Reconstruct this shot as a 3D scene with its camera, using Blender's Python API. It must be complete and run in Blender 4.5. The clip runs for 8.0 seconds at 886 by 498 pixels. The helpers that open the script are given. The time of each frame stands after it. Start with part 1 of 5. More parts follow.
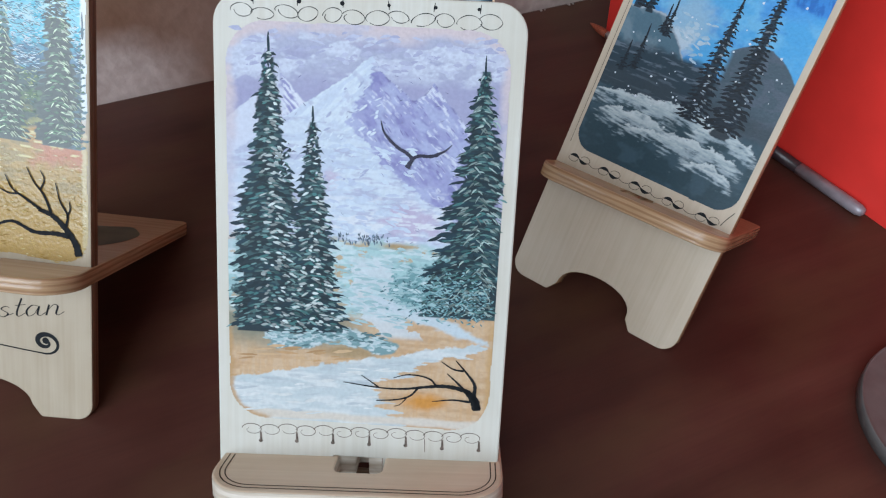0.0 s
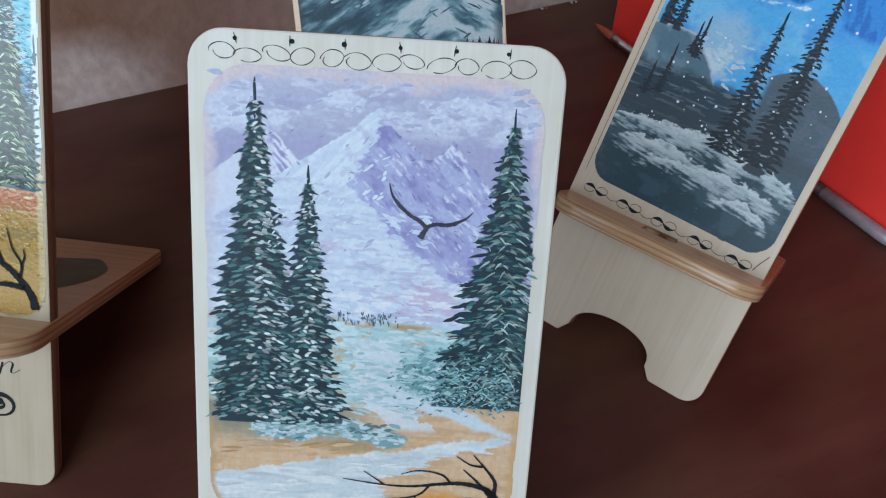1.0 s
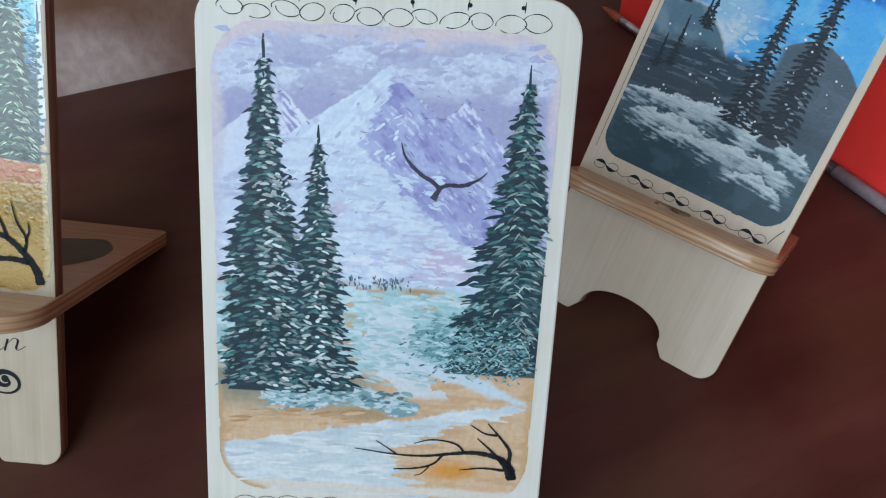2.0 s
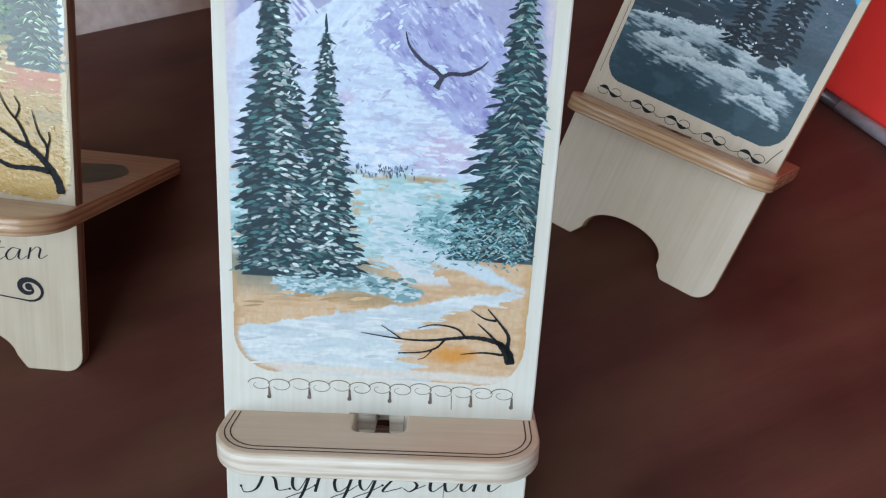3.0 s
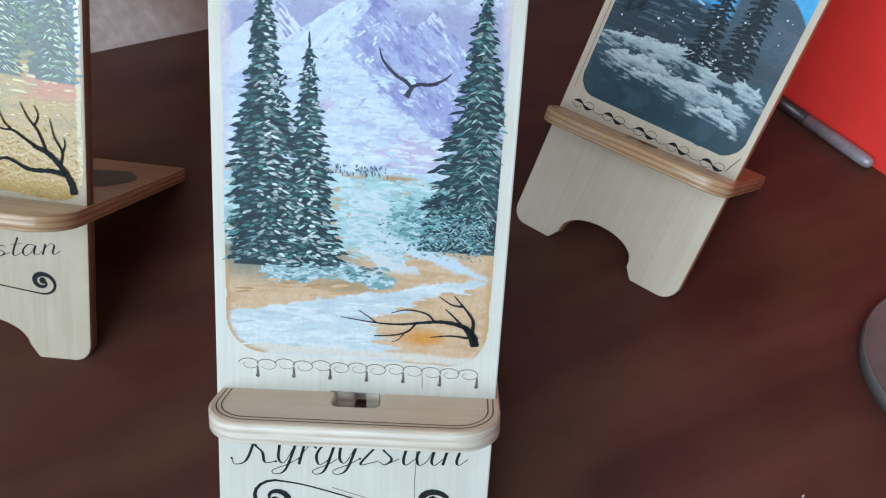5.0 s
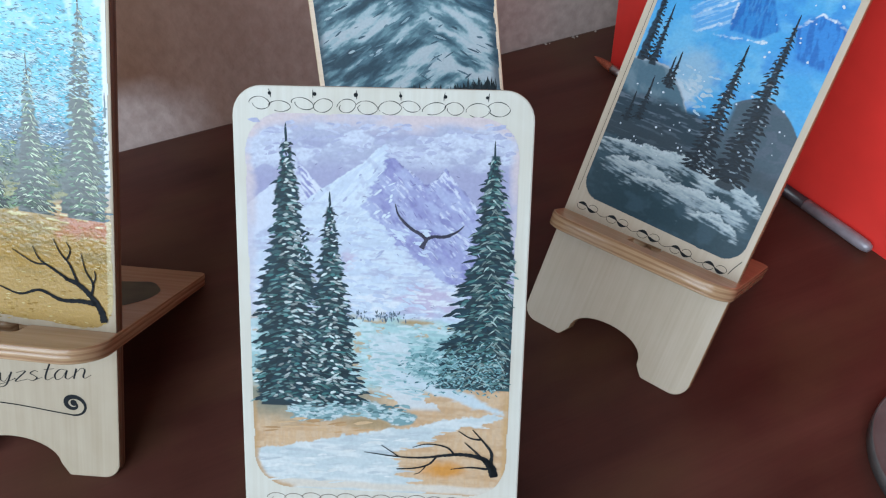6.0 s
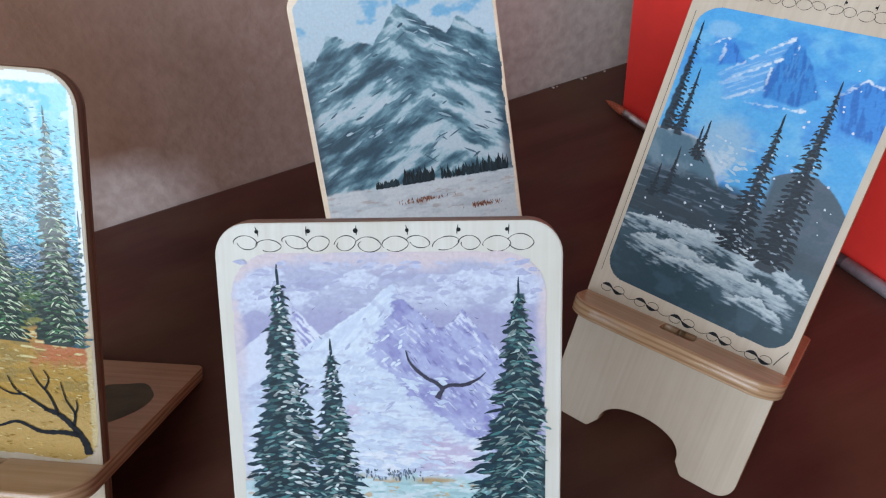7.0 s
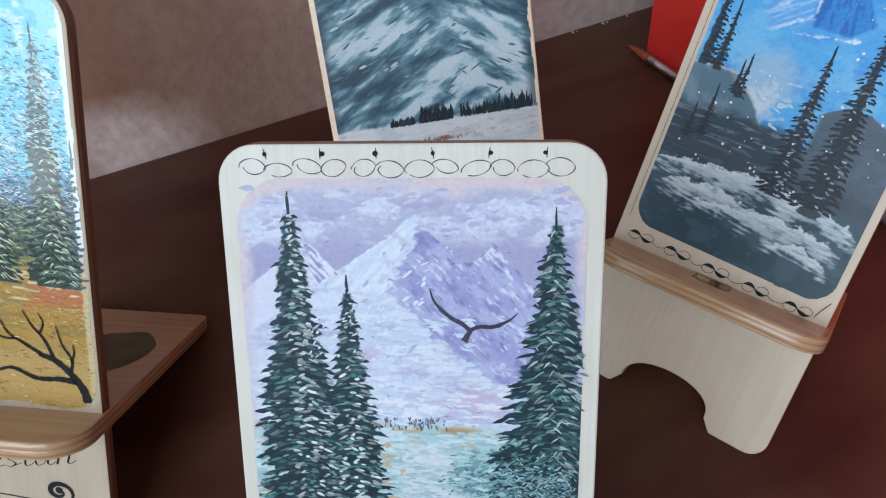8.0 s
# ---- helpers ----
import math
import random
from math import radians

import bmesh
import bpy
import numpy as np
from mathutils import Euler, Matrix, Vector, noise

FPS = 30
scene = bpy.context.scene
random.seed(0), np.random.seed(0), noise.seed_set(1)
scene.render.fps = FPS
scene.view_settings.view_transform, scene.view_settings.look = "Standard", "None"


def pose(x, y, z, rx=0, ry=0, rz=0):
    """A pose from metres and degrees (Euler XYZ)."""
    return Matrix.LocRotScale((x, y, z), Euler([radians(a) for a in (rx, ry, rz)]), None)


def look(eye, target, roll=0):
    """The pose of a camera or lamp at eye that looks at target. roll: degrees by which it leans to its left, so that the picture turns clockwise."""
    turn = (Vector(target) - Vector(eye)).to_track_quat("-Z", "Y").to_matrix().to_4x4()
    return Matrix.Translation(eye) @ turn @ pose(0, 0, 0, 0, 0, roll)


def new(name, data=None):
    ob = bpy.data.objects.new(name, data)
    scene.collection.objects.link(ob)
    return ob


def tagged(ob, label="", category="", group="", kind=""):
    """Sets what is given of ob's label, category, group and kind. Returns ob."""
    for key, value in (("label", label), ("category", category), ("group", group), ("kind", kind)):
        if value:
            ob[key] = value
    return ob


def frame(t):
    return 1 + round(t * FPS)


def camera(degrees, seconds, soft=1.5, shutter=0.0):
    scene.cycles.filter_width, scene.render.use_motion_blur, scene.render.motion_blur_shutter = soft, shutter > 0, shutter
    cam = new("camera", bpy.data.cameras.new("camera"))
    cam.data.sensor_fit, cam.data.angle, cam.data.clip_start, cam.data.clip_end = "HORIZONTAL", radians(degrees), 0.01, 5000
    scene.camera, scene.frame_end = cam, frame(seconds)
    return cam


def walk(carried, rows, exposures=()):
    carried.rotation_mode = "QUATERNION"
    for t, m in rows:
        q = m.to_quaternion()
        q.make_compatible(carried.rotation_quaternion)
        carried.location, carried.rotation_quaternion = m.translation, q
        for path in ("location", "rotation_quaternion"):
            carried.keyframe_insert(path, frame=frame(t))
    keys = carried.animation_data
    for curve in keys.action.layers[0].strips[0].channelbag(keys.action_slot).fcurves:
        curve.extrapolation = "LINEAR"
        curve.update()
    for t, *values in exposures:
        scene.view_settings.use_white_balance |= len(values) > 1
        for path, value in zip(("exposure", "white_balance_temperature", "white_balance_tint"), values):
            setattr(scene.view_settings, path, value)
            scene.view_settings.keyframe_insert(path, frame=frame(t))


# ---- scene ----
cam = camera(64.6, 8.0, 1.2)
PATH = [
    (0, (0.325, 0.707, 2.309), (0.24, 2.124, 0.9), -2.1),
    (0.5, (0.288, 0.913, 2.37), (0.24, 2.329, 0.959), -1.3),
    (1, (0.227, 1.068, 2.283), (0.197, 2.441, 0.829), -0.3),
    (1.2, (0.206, 1.1, 2.252), (0.171, 2.474, 0.799), -0.8),
    (2.5, (0.204, 0.945, 2.173), (0.161, 2.298, 0.7), -0.8),
    (3, (0.225, 0.838, 2.126), (0.159, 2.151, 0.618), -1.5),
    (3.5, (0.273, 0.732, 2.121), (0.205, 2.024, 0.597), -1.5),
    (4, (0.308, 0.666, 2.114), (0.235, 1.937, 0.571), -1.5),
    (4.5, (0.332, 0.623, 2.128), (0.241, 1.889, 0.583), -2.2),
    (5, (0.335, 0.662, 2.221), (0.243, 2.014, 0.75), -1.9),
    (5.2, (0.318, 0.696, 2.31), (0.239, 2.092, 0.879), -1.9),
    (6.3, (0.318, 0.868, 2.51), (0.201, 2.315, 1.133), -4.8),
    (6.5, (0.322, 0.947, 2.52), (0.216, 2.411, 1.162), -5.0),
    (7, (0.296, 1.196, 2.561), (0.164, 2.643, 1.186), -7.1),
    (7.5, (0.215, 1.258, 2.444), (0.077, 2.653, 1.017), -6.6),
    (8, (0.23, 1.259, 2.398), (0.08, 2.633, 0.953), -7.3),
]
walk(cam, [(t, look(Vector(eye) / 10, Vector(target) / 10, roll)) for t, eye, target, roll in PATH], [(0, -0.04, 6480, 9), (0.5, -0.11, 6300, 7), (1, -0.16, 6280, 7), (2.5, -0.08, 6220, 5), (3, 0.04, 6250, 6), (4, 0.05, 6180, 5), (4.5, 0.07, 6180, 5), (5, 0.13, 6100, 3), (6.5, -0.01, 6400, 9), (7, 0, 6480, 11), (8, 0, 6480, 11)])

# ---- world and light ----
world = bpy.data.worlds.new("world")
world.use_nodes = True
scene.world = world
sky = world.node_tree.nodes.new("ShaderNodeTexSky")
sky.sky_type, sky.sun_disc = "NISHITA", False
sky.sun_elevation, sky.sun_rotation = radians(38), radians(200)
world.node_tree.links.new(sky.outputs[0], world.node_tree.nodes["Background"].inputs[0])
world.node_tree.nodes["Background"].inputs[1].default_value = 0.1

# the room is turned against the stands: its back wall runs behind the table
ROOM = pose(-0.0017, 0.5117, 0, 0, 0, 23.6)
WIN_X, WIN_Z, WIN_W, WIN_H = -1.10, 1.25, 1.1, 1.5
day = bpy.data.lights.new("window_daylight", "AREA")
day.shape, day.size, day.size_y, day.energy, day.color = "RECTANGLE", WIN_W, WIN_H, 25, (0.83, 0.97, 1.10)
new("window_daylight", day).matrix_world = ROOM @ look((WIN_X, -1.58, WIN_Z), (WIN_X + 0.7, 0, WIN_Z - 1.0))

SIDE_Y, SIDE_Z, SIDE_W, SIDE_H = -0.98, 1.0, 1.15, 1.2
side = bpy.data.lights.new("side_window_daylight", "AREA")
side.shape, side.size, side.size_y, side.energy, side.color = "RECTANGLE", SIDE_W, SIDE_H, 28, (0.83, 0.97, 1.10)
new("side_window_daylight", side).matrix_world = ROOM @ look((-1.68, SIDE_Y, SIDE_Z), (0, SIDE_Y, SIDE_Z - 0.1))


# ---- materials ----
def srgb(r, g, b):
    return tuple(((c / 255) / 12.92 if c < 10 else ((c / 255 + 0.055) / 1.055) ** 2.4) for c in (r, g, b))


def material(name, rough=0.5, spec=0.5):
    m = bpy.data.materials.new(name)
    m.use_nodes = True
    p = m.node_tree.nodes["Principled BSDF"]
    p.inputs["Roughness"].default_value = rough
    p.inputs["Specular IOR Level"].default_value = spec
    return m, p, m.node_tree


def noise_node(nt, scale, detail=4.0, stretch=None, coord="Object"):
    tc = nt.nodes.new("ShaderNodeTexCoord")
    n = nt.nodes.new("ShaderNodeTexNoise")
    n.inputs["Scale"].default_value, n.inputs["Detail"].default_value = scale, detail
    src = tc.outputs[coord]
    if stretch:
        mp = nt.nodes.new("ShaderNodeMapping")
        mp.inputs["Scale"].default_value = stretch
        nt.links.new(src, mp.inputs[0])
        src = mp.outputs[0]
    nt.links.new(src, n.inputs["Vector"])
    return n.outputs["Fac"]


def ramp(nt, fac, stops):
    r = nt.nodes.new("ShaderNodeValToRGB")
    while len(r.color_ramp.elements) < len(stops):
        r.color_ramp.elements.new(0.5)
    for e, (at, col) in zip(r.color_ramp.elements, stops):
        e.position, e.color = at, (*col, 1) if len(col) == 3 else col
    nt.links.new(fac, r.inputs[0])
    return r.outputs[0]


def mix(nt, a, b, fac, blend="MIX"):
    m = nt.nodes.new("ShaderNodeMix")
    m.data_type, m.blend_type = "RGBA", blend
    for sock, val in ((m.inputs["Factor"], fac), (m.inputs["A"], a), (m.inputs["B"], b)):
        if isinstance(val, (int, float)):
            sock.default_value = val
        elif isinstance(val, tuple):
            sock.default_value = (*val, 1)
        else:
            nt.links.new(val, sock)
    return m.outputs["Result"]


def bump(nt, p, height, strength, distance):
    b = nt.nodes.new("ShaderNodeBump")
    b.inputs["Strength"].default_value, b.inputs["Distance"].default_value = strength, distance
    nt.links.new(height, b.inputs["Height"])
    nt.links.new(b.outputs[0], p.inputs["Normal"])


def wood(name, light, dark, rough, along="y", spec=0.4):
    """Pale plywood face with fine grain along one of its own axes and soft blotches."""
    m, p, nt = material(name, rough, spec)
    st = (900, 26, 200) if along == "y" else (26, 900, 200)
    fine = noise_node(nt, 1.0, 3, st)
    st2 = (320, 9, 60) if along == "y" else (9, 320, 60)
    broad = noise_node(nt, 1.0, 3, st2)
    blot = noise_node(nt, 45, 3)
    c1 = ramp(nt, broad, [(0.3, dark), (0.7, light)])
    c2 = mix(nt, c1, ramp(nt, fine, [(0.35, (0.72, 0.66, 0.58)), (0.6, (1, 1, 1))]), 0.16, "MULTIPLY")
    c3 = mix(nt, c2, ramp(nt, blot, [(0.3, (0.86, 0.82, 0.76)), (0.65, (1, 1, 1))]), 0.5, "MULTIPLY")
    nt.links.new(c3, p.inputs["Base Color"])
    bump(nt, p, fine, 0.25, 0.0002)
    return m


def ply_edge(name, light, dark, rough):
    """Cut edge of plywood: glued layers seen as thin stripes across the thickness."""
    m, p, nt = material(name, rough, 0.45)
    tc = nt.nodes.new("ShaderNodeTexCoord")
    sep = nt.nodes.new("ShaderNodeSeparateXYZ")
    nt.links.new(tc.outputs["Object"], sep.inputs[0])
    mul = nt.nodes.new("ShaderNodeMath")
    mul.operation = "MULTIPLY"
    mul.inputs[1].default_value = 2 * math.pi / 0.0021
    nt.links.new(sep.outputs[2], mul.inputs[0])
    sn = nt.nodes.new("ShaderNodeMath")
    sn.operation = "SINE"
    nt.links.new(mul.outputs[0], sn.inputs[0])
    rr = nt.nodes.new("ShaderNodeMapRange")
    rr.inputs["From Min"].default_value = -1
    nt.links.new(sn.outputs[0], rr.inputs["Value"])
    base = ramp(nt, rr.outputs[0], [(0.15, dark), (0.5, light)])
    spots = noise_node(nt, 1.0, 4, (60, 60, 800))
    col = mix(nt, base, ramp(nt, spots, [(0.35, (0.62, 0.52, 0.42)), (0.6, (1, 1, 1))]), 0.5, "MULTIPLY")
    nt.links.new(col, p.inputs["Base Color"])
    bump(nt, p, rr.outputs[0], 0.3, 0.0004)
    return m


def plain(name, col, rough=0.5, spec=0.5, metal=0.0, vary=0.15, scale=120):
    m, p, nt = material(name, rough, spec)
    n = noise_node(nt, scale, 4)
    lo = tuple(c * (1 - vary) for c in col)
    hi = tuple(min(1, c * (1 + vary)) for c in col)
    nt.links.new(ramp(nt, n, [(0.3, lo), (0.7, hi)]), p.inputs["Base Color"])
    p.inputs["Metallic"].default_value = metal
    bump(nt, p, n, 0.15, 0.0003)
    return m


def paint(name, rough, coat=0.0, coat_rough=0.1, relief=0.0003):
    """Acrylic paint whose pigment is laid down stroke by stroke on the mesh."""
    m, p, nt = material(name, rough, 0.22)
    a = nt.nodes.new("ShaderNodeAttribute")
    a.attribute_name = "pigment"
    n = noise_node(nt, 900, 5)
    col = mix(nt, a.outputs["Color"], ramp(nt, n, [(0.3, (0.84, 0.84, 0.86)), (0.65, (1, 1, 1))]), 0.7, "MULTIPLY")
    nt.links.new(col, p.inputs["Base Color"])
    p.inputs["Coat Weight"].default_value, p.inputs["Coat Roughness"].default_value = coat, coat_rough
    bump(nt, p, n, 0.4, relief)
    return m


BIRCH = wood("pale_birch", (0.575, 0.565, 0.525), (0.545, 0.525, 0.475), 0.5)
BIRCH_GREY = wood("cream_birch", (0.52, 0.44, 0.35), (0.48, 0.40, 0.31), 0.5)
BIRCH_WARM = wood("honey_birch", (0.44, 0.37, 0.285), (0.40, 0.33, 0.245), 0.45)
SHELF_PALE = wood("varnished_birch", (0.77, 0.63, 0.49), (0.71, 0.56, 0.42), 0.3, "x")
SHELF_TAN = wood("tan_varnished_birch", (0.52, 0.35, 0.21), (0.42, 0.27, 0.15), 0.25, "x")
EDGE_PALE = ply_edge("pale_ply_edge", (0.64, 0.58, 0.51), (0.54, 0.47, 0.39), 0.35)
EDGE_TAN = ply_edge("tan_ply_edge", (0.45, 0.29, 0.17), (0.34, 0.20, 0.11), 0.22)
EDGE_MAIN = ply_edge("rosy_ply_edge", (0.34, 0.22, 0.16), (0.25, 0.15, 0.10), 0.45)
EDGE_HONEY = ply_edge("honey_ply_edge", (0.60, 0.42, 0.23), (0.50, 0.33, 0.17), 0.35)
EDGE_BROWN = ply_edge("brown_ply_edge", (0.20, 0.105, 0.060), (0.15, 0.075, 0.042), 0.45)
INK = plain("black_paint_line", (0.012, 0.014, 0.017), 0.75, 0.15, 0, 0.3, 600)
DUSK = plain("dark_blue_grey_line", (0.040, 0.040, 0.065), 0.7, 0.2, 0, 0.3, 600)
PENCIL = plain("faint_pencil_line", (0.13, 0.10, 0.085), 0.7, 0.2, 0, 0.5, 700)
BURN = plain("burnt_line", (0.06, 0.03, 0.014), 0.6, 0.3, 0, 0.3, 600)
PAINT_MATT = paint("acrylic_paint", 0.5)
PAINT_SATIN = paint("satin_acrylic_paint", 0.42)
PAINT_GLOSS = paint("glossy_varnished_paint", 0.34, 0.75, 0.13, 0.0005)


def table_material():
    m, p, nt = material("dark_red_varnished_wood", 0.42, 0.28)
    g = noise_node(nt, 1.0, 6, (4, 42, 30))
    f = noise_node(nt, 1.0, 4, (40, 900, 200))
    blot = noise_node(nt, 9, 4)
    c = ramp(nt, g, [(0.3, (0.054, 0.0174, 0.0126)), (0.55, (0.078, 0.0258, 0.0190)), (0.75, (0.102, 0.0365, 0.0264))])
    c = mix(nt, c, ramp(nt, f, [(0.3, (0.8, 0.77, 0.74)), (0.62, (1.1, 1.1, 1.1))]), 0.35, "MULTIPLY")
    c = mix(nt, c, ramp(nt, blot, [(0.35, (0.62, 0.60, 0.62)), (0.65, (1.22, 1.22, 1.22))]), 0.8, "MULTIPLY")
    wear_and_sheen = noise_node(nt, 1.0, 5, (14, 26, 20))
    c = mix(nt, c, (0.085, 0.041, 0.022), ramp(nt, wear_and_sheen, [(0.46, (0, 0, 0)), (0.68, (0.6,) * 3)]))
    nt.links.new(c, p.inputs["Base Color"])
    nt.links.new(ramp(nt, blot, [(0.3, (0.36,) * 3), (0.7, (0.5,) * 3)]), p.inputs["Roughness"])
    bump(nt, p, f, 0.12, 0.0003)
    return m


def wall_material(name, a, b, rough):
    m, p, nt = material(name, rough, 0.4)
    n1 = noise_node(nt, 7, 5)
    n2 = noise_node(nt, 120, 5)
    c = ramp(nt, n1, [(0.3, a), (0.7, b)])
    c = mix(nt, c, ramp(nt, n2, [(0.3, (0.85, 0.85, 0.85)), (0.65, (1.05, 1.05, 1.05))]), 0.6, "MULTIPLY")
    nt.links.new(c, p.inputs["Base Color"])
    bump(nt, p, n2, 0.35, 0.002)
    return m


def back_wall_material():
    """Brown gloss paint that gives way to worn greyish plaster further along the wall, with window sheen painted into
    the blend.
    """
    m, p, nt = material("brown_paint_plaster_and_sheen", 0.36, 0.25)
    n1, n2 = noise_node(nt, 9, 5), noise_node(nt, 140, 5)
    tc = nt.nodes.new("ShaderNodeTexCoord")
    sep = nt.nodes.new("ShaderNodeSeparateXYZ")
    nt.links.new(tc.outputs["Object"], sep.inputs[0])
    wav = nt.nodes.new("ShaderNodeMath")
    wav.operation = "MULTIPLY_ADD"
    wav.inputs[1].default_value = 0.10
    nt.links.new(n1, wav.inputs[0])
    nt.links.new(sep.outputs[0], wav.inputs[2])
    # wide blend: the gloss paint's sheen to the right is put into the colour
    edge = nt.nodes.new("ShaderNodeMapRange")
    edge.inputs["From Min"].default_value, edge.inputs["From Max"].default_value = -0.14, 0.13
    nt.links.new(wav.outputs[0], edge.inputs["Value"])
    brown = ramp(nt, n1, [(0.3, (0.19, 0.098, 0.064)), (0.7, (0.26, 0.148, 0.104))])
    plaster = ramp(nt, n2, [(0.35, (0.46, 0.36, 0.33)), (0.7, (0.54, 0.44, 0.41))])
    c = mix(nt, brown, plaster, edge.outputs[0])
    # a soft sheen at the foot of the wall, painted in the plaster colour
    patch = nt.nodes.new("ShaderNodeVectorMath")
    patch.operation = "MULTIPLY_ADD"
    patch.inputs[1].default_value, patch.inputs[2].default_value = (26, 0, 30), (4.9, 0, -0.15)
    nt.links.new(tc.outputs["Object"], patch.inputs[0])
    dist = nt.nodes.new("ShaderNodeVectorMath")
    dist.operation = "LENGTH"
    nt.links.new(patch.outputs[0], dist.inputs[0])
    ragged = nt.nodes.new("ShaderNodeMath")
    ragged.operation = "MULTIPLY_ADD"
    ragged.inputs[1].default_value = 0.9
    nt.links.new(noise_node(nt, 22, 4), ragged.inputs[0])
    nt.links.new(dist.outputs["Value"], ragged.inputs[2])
    wear_and_sheen = nt.nodes.new("ShaderNodeMapRange")
    wear_and_sheen.inputs["From Min"].default_value, wear_and_sheen.inputs["From Max"].default_value = 1.65, 0.95
    nt.links.new(ragged.outputs[0], wear_and_sheen.inputs["Value"])
    c = mix(nt, c, plaster, wear_and_sheen.outputs[0])
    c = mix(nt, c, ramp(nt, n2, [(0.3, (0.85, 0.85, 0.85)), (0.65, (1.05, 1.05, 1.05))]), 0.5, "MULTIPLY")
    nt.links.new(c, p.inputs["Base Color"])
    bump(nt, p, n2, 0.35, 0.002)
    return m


TABLE = table_material()
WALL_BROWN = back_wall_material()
WALL_PLAIN = wall_material("cream_wall_paint", (0.66, 0.62, 0.56), (0.74, 0.70, 0.64), 0.7)
CEILING = wall_material("white_ceiling_paint", (0.74, 0.73, 0.70), (0.8, 0.79, 0.76), 0.8)
FLOOR = wall_material("brown_floor_boards", (0.24, 0.15, 0.09), (0.32, 0.21, 0.13), 0.45)
RED = plain("red_card", (0.80, 0.045, 0.036), 0.38, 0.4, 0, 0.08, 30)
WHITE_FRAME = plain("white_window_paint", (0.75, 0.75, 0.73), 0.4)


# ---- mesh helpers ----
def part(name, bm, mat, parent=None, label=""):
    me = bpy.data.meshes.new(name)
    bm.to_mesh(me)
    bm.free()
    for m in mat if isinstance(mat, (list, tuple)) else [mat]:
        me.materials.append(m)
    ob = new(name, me)
    if parent:
        ob.parent = parent
    return tagged(ob, label) if label else ob


def box(x0, x1, y0, y1, z0, z1, bevel=0.0):
    bm = bmesh.new()
    bmesh.ops.create_cube(bm, size=1)
    for v in bm.verts:
        v.co = Vector(((x0 + x1) / 2 + v.co.x * (x1 - x0), (y0 + y1) / 2 + v.co.y * (y1 - y0), (z0 + z1) / 2 + v.co.z * (z1 - z0)))
    if bevel:
        bmesh.ops.bevel(bm, geom=list(bm.edges), offset=bevel, segments=2, affect="EDGES", profile=0.6)
    return bm


def rounded(corners, radii, steps=8):
    """Outline of a polygon with its corners rounded, counter-clockwise."""
    out, n = [], len(corners)
    for i, c in enumerate(corners):
        r = radii[i]
        c = Vector(c)
        a, b = (Vector(corners[i - 1]) - c).normalized(), (Vector(corners[(i + 1) % n]) - c).normalized()
        if r <= 0:
            out.append(tuple(c))
            continue
        half = a.angle(b) / 2
        cut, mid = r / math.tan(half), (a + b).normalized()
        centre = c + mid * (r / math.sin(half))
        p, q = c + a * cut - centre, c + b * cut - centre
        turn = p.angle_signed(q)
        for k in range(steps + 1):
            w = p.copy()
            w.rotate(Matrix.Rotation(-turn * k / steps, 2))
            out.append(tuple(centre + w))
    return out


def plate(outline, thick, holes=(), bevel=0.0005, sides=1):
    """A flat board: its face at z = 0, the rest below. Slot 0: faces, slot 1: cut edges."""
    bm = bmesh.new()
    edges = []
    for loop in (outline, *holes):
        vs = [bm.verts.new((x, y, 0)) for x, y in loop]
        edges += [bm.edges.new((vs[i - 1], vs[i])) for i in range(len(vs))]
    if holes:
        bmesh.ops.triangle_fill(bm, use_beauty=True, edges=edges)
    else:
        bm.faces.new(bm.verts[:])
    for f in bm.faces:
        if f.normal.z < 0:
            f.normal_flip()
    faces = bm.faces[:]
    ret = bmesh.ops.extrude_face_region(bm, geom=faces, use_keep_orig=True)
    for v in ret["geom"]:
        if isinstance(v, bmesh.types.BMVert):
            v.co.z -= thick
    bmesh.ops.recalc_face_normals(bm, faces=bm.faces)
    rim = [e for e in bm.edges if len(e.link_faces) == 2 and abs(abs(e.link_faces[0].normal.z) - abs(e.link_faces[1].normal.z)) > 0.8]
    if bevel:
        bmesh.ops.bevel(bm, geom=rim, offset=bevel, segments=2, affect="EDGES", profile=0.5)
    for f in bm.faces:
        f.normal_update()
        f.material_index = 0 if abs(f.normal.z) > 0.75 else sides
        f.smooth = abs(f.normal.z) < 0.9 and len(f.verts) == 4
    return bm


def ribbon(bm, pts, widths, z=0.00015):
    """A brushed line: a thin strip of paint along the points."""
    pts = [Vector(p) for p in pts]
    rows = []
    for i, p in enumerate(pts):
        d = pts[min(i + 1, len(pts) - 1)] - pts[max(i - 1, 0)]
        d = Vector((-d.y, d.x)).normalized() if d.length > 1e-9 else Vector((0, 1))
        w = widths[i] if isinstance(widths, (list, tuple)) else widths
        rows.append((bm.verts.new((p.x + d.x * w / 2, p.y + d.y * w / 2, z)), bm.verts.new((p.x - d.x * w / 2, p.y - d.y * w / 2, z))))
    for a, b in zip(rows, rows[1:]):
        f = bm.faces.new((a[0], a[1], b[1], b[0]))
        f.normal_update()
        if f.normal.z < 0:
            f.normal_flip()


def spot(bm, x, y, r, z=0.0002, n=8):
    f = bm.faces.new([bm.verts.new((x + r * math.cos(k * 2 * math.pi / n), y + r * math.sin(k * 2 * math.pi / n), z)) for k in range(n)])
    f.normal_update()


